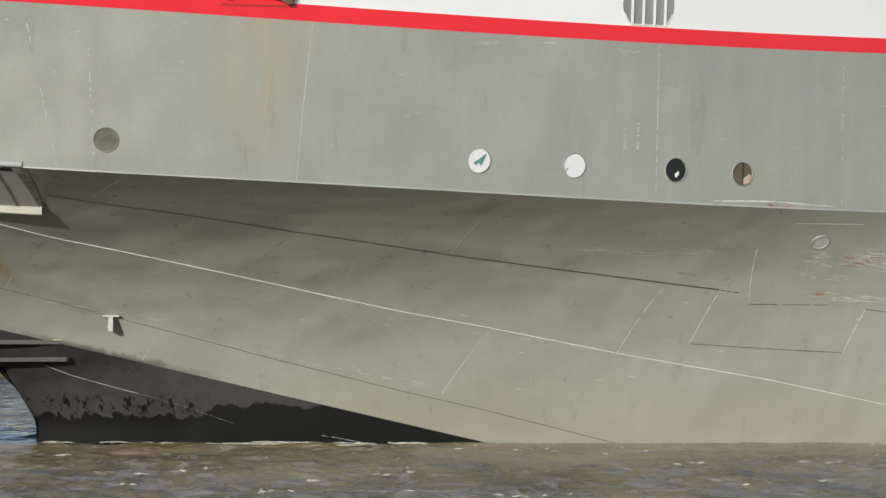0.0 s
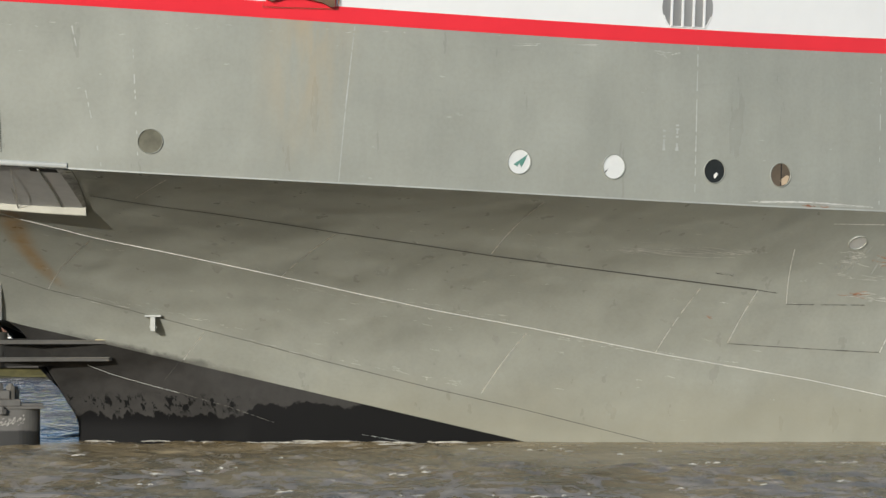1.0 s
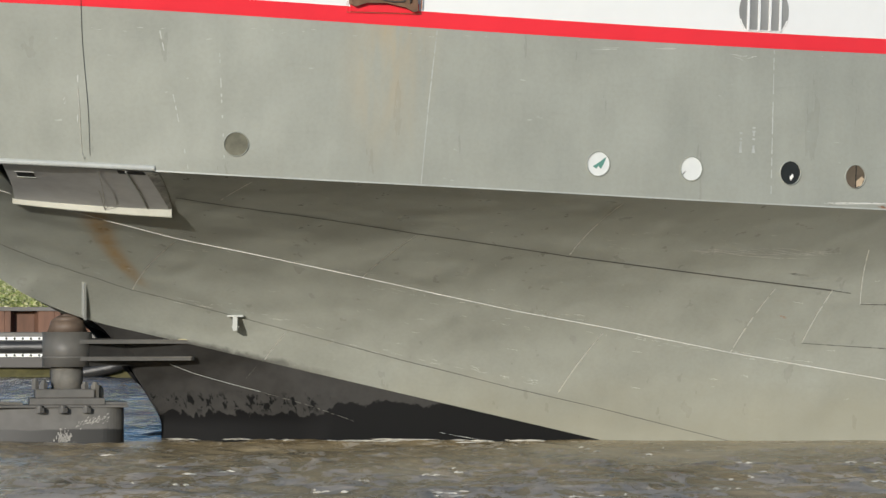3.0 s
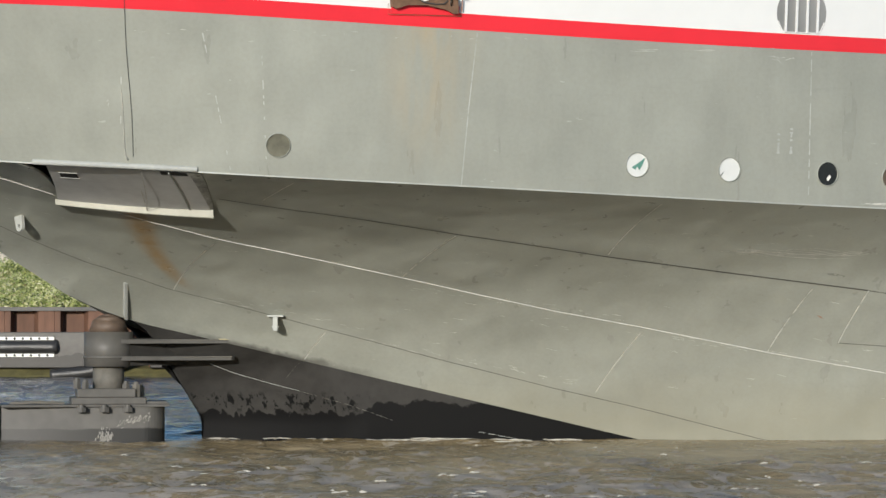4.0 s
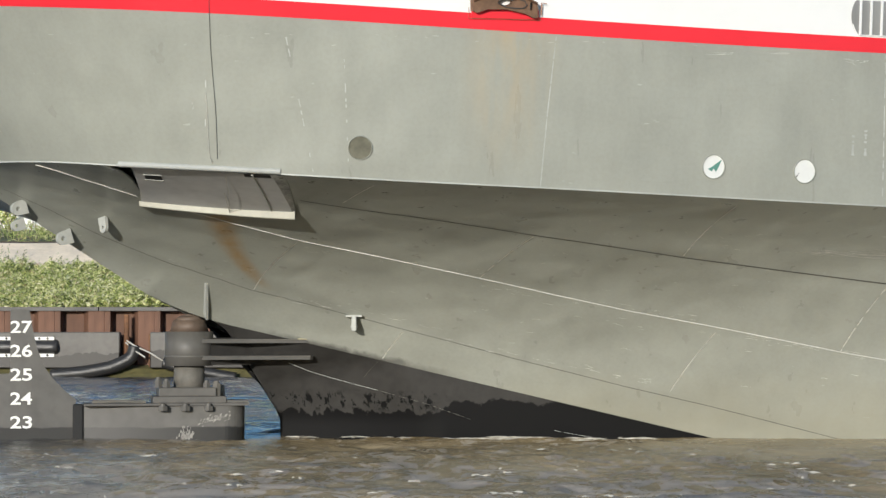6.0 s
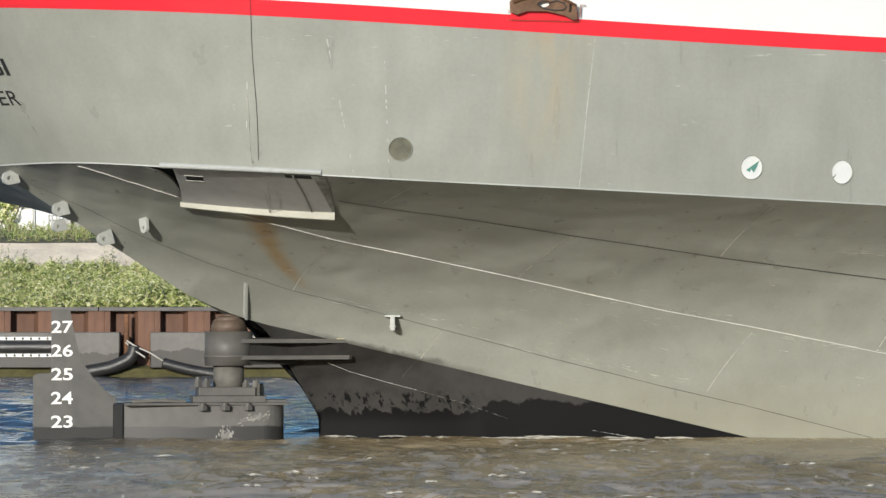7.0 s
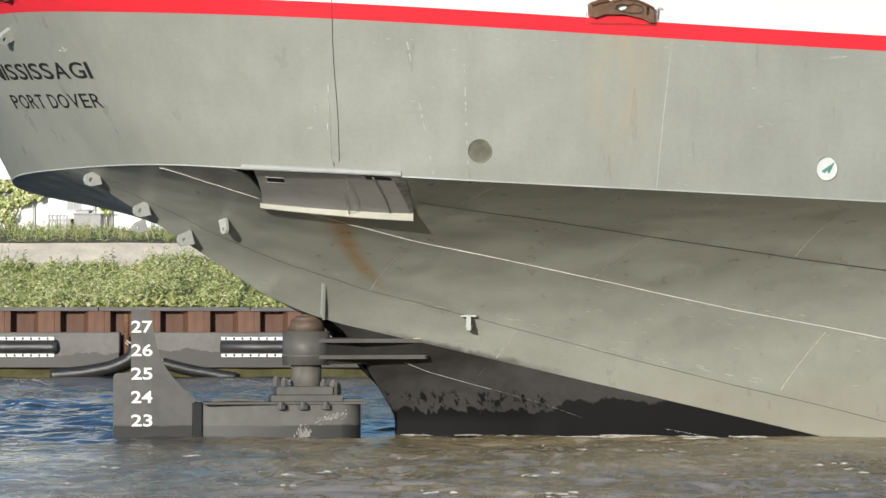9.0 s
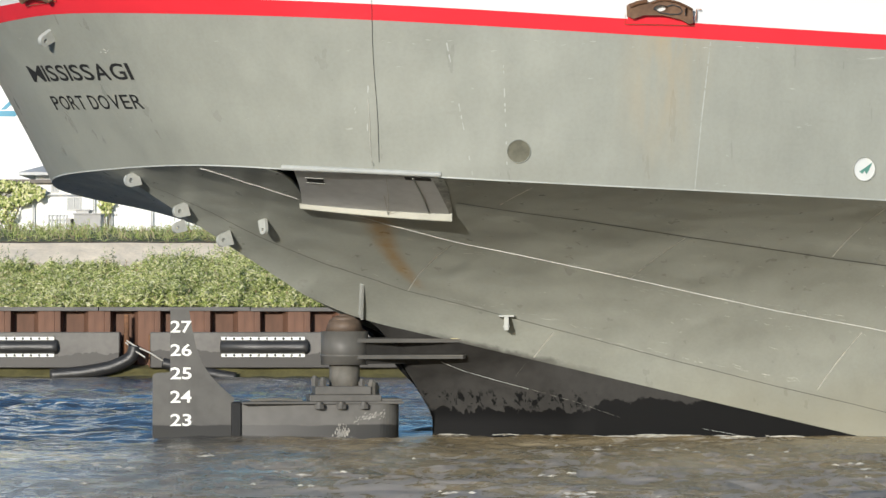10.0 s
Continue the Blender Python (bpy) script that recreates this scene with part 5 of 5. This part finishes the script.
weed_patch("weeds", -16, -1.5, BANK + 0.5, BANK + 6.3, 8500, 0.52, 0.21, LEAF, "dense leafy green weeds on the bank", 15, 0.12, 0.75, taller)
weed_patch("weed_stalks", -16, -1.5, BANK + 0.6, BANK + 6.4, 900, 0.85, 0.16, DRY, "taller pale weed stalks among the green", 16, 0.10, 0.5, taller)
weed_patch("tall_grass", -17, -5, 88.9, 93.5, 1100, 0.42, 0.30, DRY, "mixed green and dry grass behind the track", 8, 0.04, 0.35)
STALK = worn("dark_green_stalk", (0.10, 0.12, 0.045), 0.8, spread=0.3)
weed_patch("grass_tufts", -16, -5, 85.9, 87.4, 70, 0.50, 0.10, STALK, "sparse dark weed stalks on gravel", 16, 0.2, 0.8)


# ---- buildings behind the bank ----
SIDING = worn("white_siding", (0.82, 0.81, 0.78), 0.6, spread=0.03, grain=3)
ROOF = worn("brown_grey_roof_edge", (0.16, 0.14, 0.12), 0.7, spread=0.15, grain=3)
FRAME = worn("grey_window_frame", (0.45, 0.45, 0.43), 0.5)
FAR = 112.0
bx = lambda px, y=FAR: bank_x(px, y)
bz = lambda py, y=FAR: bank_z(py, y)
shed = tagged(new("warehouse"), "low white warehouse with dark roof edge", "building")
shed.location = (0, FAR, 0)
bm = bmesh.new()
box(bm, (-32, 0, 4.2), (bx(520), 9, bz(325)))
part("wall", bm, SIDING, shed)
bm = bmesh.new()
box(bm, (-32.3, -0.25, bz(325)), (bx(525), 9.2, bz(318)), bevel=0.02)
part("roof", bm, ROOF, shed)
for px0, px1, py0, py1 in ((118, 143, 349, 373), (90, 103, 327, 341)):
    bm = bmesh.new()
    x0, x1, z0, z1 = bx(px0), bx(px1), bz(py1), bz(py0)
    box(bm, (x0, -0.05, z0), (x0 + 0.05, 0.0, z1))
    box(bm, (x1 - 0.05, -0.05, z0), (x1, 0.0, z1))
    box(bm, (x0 + 0.05, -0.05, z0), (x1 - 0.05, 0.0, z0 + 0.05))
    box(bm, (x0 + 0.05, -0.05, z1 - 0.05), (x1 - 0.05, 0.0, z1))
    box(bm, ((x0 + x1) / 2 - 0.02, -0.045, z0 + 0.05), ((x0 + x1) / 2 + 0.02, -0.004, z1 - 0.05))
    w = part("window", bm, FRAME, shed)
    bm = bmesh.new()
    box(bm, (x0 + 0.05, -0.03, z0 + 0.05), (x1 - 0.05, -0.008, z1 - 0.05))
    part("pane", bm, worn("dusty_pane", (0.35, 0.36, 0.36), 0.2), w)
for i, (px0, px1, py0, py1, col) in enumerate(((133, 181, 381, 404, (0.33, 0.32, 0.30)), (137, 160, 374, 381, (0.45, 0.44, 0.42)), (120, 128, 390, 406, (0.40, 0.38, 0.36)))):
    y = 106.0
    bm = bmesh.new()
    base = bank_height(y) if i != 1 else bz(381, y)
    box(bm, (bx(px0, y), y - 0.5, base), (bx(px1, y), y + 0.5, bz(py0, y)), bevel=0.02)
    box(bm, (bx(px0, y) - 0.03, y - 0.54, bz(py0, y)), (bx(px1, y) + 0.03, y + 0.54, bz(py0, y) + 0.05), bevel=0.01)
    tagged(part("utility_box", bm, worn("grey_box_paint", col, 0.5)), "grey metal utility box by the fence", "utility box", group="boxes by the warehouse")
rack = tagged(new("pallet_rack"), "pale slatted rack standing by the fence", "rack")
for px in (86, 92, 100, 105, 112, 118):
    bm = bmesh.new()
    box(bm, (bx(px, 106) - 0.03, 105.9, bank_height(106)), (bx(px, 106) + 0.03, 106.0, bz(381, 106)))
    part("upright", bm, FRAME, rack)
for py in (383, 392):
    bm = bmesh.new()
    box(bm, (bx(85, 106), 106.0, bz(py, 106)), (bx(119, 106), 106.05, bz(py, 106) + 0.06))
    part("rail", bm, FRAME, rack)
fence = tagged(new("chain_fence"), "thin grey wire fence with posts", "fence")
y = 111.8
for px in (-75, 58, 165, 196, 268, 330):
    bm = bmesh.new()
    rod(bm, (bx(px, y), y, bank_height(y) - 0.1), (bx(px, y), y, bz(343, y)), 0.03, seg=8)
    part("post", bm, FRAME, fence)
bm = bmesh.new()
rod(bm, (bx(-80, y), y, bz(345, y)), (bx(420, y), y, bz(345, y)), 0.02, seg=6)
part("rail", bm, FRAME, fence)
bm = bmesh.new()
rod(bm, (bx(127, y), y, bz(346, y)), (bx(141, y), y, bz(331, y)), 0.018, seg=6)
part("brace", bm, FRAME, fence)


def vine(px, py, w, h, count, label):
    """Stems and leaves of a climber on the fence."""
    v = tagged(new("climbing_vine"), label, "vine", group="climbers on the fence")
    y = 111.72
    bm = bmesh.new()
    x0, z0 = bx(px, y), bz(py, y)
    for k in range(5):
        q = rng.uniform(-0.4, 0.4) * w
        tube(bm, [(x0 + q * (0.2 + i * 0.2), y + 0.1 * math.sin(i + k), bank_height(y) + (z0 - bank_height(y)) * i / 5) for i in range(6)], 0.02, 5)
    part("stem", bm, worn("vine_stem", (0.12, 0.09, 0.05), 0.9), v)
    verts, faces = [], []
    for _ in range(count):
        ang, rr = rng.uniform(0, math.tau), math.sqrt(rng.random())
        cx, cz = x0 + w / 2 * rr * math.cos(ang), z0 + h / 2 * rr * math.sin(ang)
        if noise.noise((cx * 1.6, 3.0, cz * 1.6)) < -0.28:
            continue
        b = Vector((cx, y + rng.uniform(-0.25, 0.12), cz))
        d = Vector((rng.uniform(-1, 1), rng.uniform(-0.6, 0.2), rng.uniform(-1, 0.5))).normalized() * rng.uniform(0.08, 0.16)
        s = d.cross(Vector((0.1, 1, 0.2))).normalized() * d.length * 0.4
        n = len(verts)
        verts += [b, b + d * 0.5 + s, b + d, b + d * 0.5 - s]
        faces.append((n, n + 1, n + 2, n + 3))
    me = bpy.data.meshes.new("leaves")
    me.from_pydata(verts, [], faces)
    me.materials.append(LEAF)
    o = new("leaves", me)
    o.parent = v


vine(10, 342, 2.7, 0.85, 4200, "dense green climber hanging over the fence")
vine(12, 385, 0.6, 0.9, 160, "thin green climber on a fence post")
vine(188, 360, 0.45, 0.8, 170, "small green climber on a fence post")

house = tagged(new("gabled_house"), "white house with overhanging grey eave", "house")
y = 126.0
bm = bmesh.new()
box(bm, (bx(62, y), y, 4.3), (bx(330, y), y + 8, bz(306, y)))
part("wall", bm, SIDING, house)
bm = bmesh.new()
x0, x1, z0, z1 = bx(36, y), bx(360, y), bz(306, y), bz(258, y)
sheet(bm, [[(x0, y - 0.7, z0), (x1, y - 0.7, z0)], [(x0 + 3.0, y + 3.5, z1), (x1 - 3.0, y + 3.5, z1)], [(x0, y + 8.7, z0), (x1, y + 8.7, z0)]])
sheet(bm, [[(x0, y - 0.7, z0 - 0.12), (x1, y - 0.7, z0 - 0.12)], [(x0, y - 0.7, z0), (x1, y - 0.7, z0)]])
sheet(bm, [[(x0, y - 0.7, z0 - 0.12), (x1, y - 0.7, z0 - 0.12)], [(x0, y + 8.7, z0 - 0.12), (x1, y + 8.7, z0 - 0.12)]])
bm.faces.new([bm.verts.new(p) for p in ((x0, y - 0.7, z0), (x0, y + 8.7, z0), (x0 + 3.0, y + 3.5, z1))])
bm.faces.new([bm.verts.new(p) for p in ((x1, y - 0.7, z0), (x1, y + 8.7, z0), (x1 - 3.0, y + 3.5, z1))])
part("roof", bm, worn("pale_grey_roof", (0.55, 0.55, 0.53), 0.7), house)
tank = tagged(new("storage_silo"), "tall white round storage silo with teal emblem", "silo")
y = 160.0
cx, r = bx(40, y) - 1.0, 9.0
bm = bmesh.new()
rod(bm, (cx, y + r, 4.0), (cx, y + r, 19), r, seg=96)
part("shell", bm, SIDING, tank, smooth=False)
bm = bmesh.new()
rod(bm, (cx, y + r, 19), (cx, y + r, 20.2), r + 0.2, 0.5, seg=96)
part("roof", bm, SIDING, tank)
TEAL = worn("teal_emblem_paint", (0.05, 0.26, 0.38), 0.5, spread=0.08)


def on_silo(px, py, out=0.03):
    x = bx(px, y)
    q = math.asin(max(-0.99, min(0.99, (x - cx) / r)))
    return cx + (r + out) * math.sin(q), y + r - (r + out) * math.cos(q), bz(py, y)


for pts in ([(-30, 196), (34, 196), (26, 206), (-30, 206)], [(0, 194), (9, 194), (32, 172), (22, 172)], [(22, 172), (32, 172), (20, 150), (10, 150)]):
    bm = bmesh.new()
    rows = []
    n = 8
    a0, a1, b1, b0 = pts
    for i in range(n + 1):
        k = i / n
        rows.append([on_silo(a0[0] + (a1[0] - a0[0]) * k, a0[1] + (a1[1] - a0[1]) * k), on_silo(b0[0] + (b1[0] - b0[0]) * k, b0[1] + (b1[1] - b0[1]) * k)])
    sheet(bm, rows)
    bmesh.ops.recalc_face_normals(bm, faces=bm.faces)
    part("emblem_stroke", bm, TEAL, tank, "teal painted emblem stroke")


def motions():
    times = [i * 0.5 for i in range(21)]
    rows = [(t, course(t)) for t in times]
    walk(ship, rows)
    walk(wash, rows)
    # the wake travels with the ship
    drift = [(t, course(t) @ MIDWAY.inverted()) for t in times]
    walk(water, drift)
    walk(flecks, [(0.0, pose(-0.8, 0.1, 0)), (10.0, pose(0.8, -0.1, 0))])


motions()
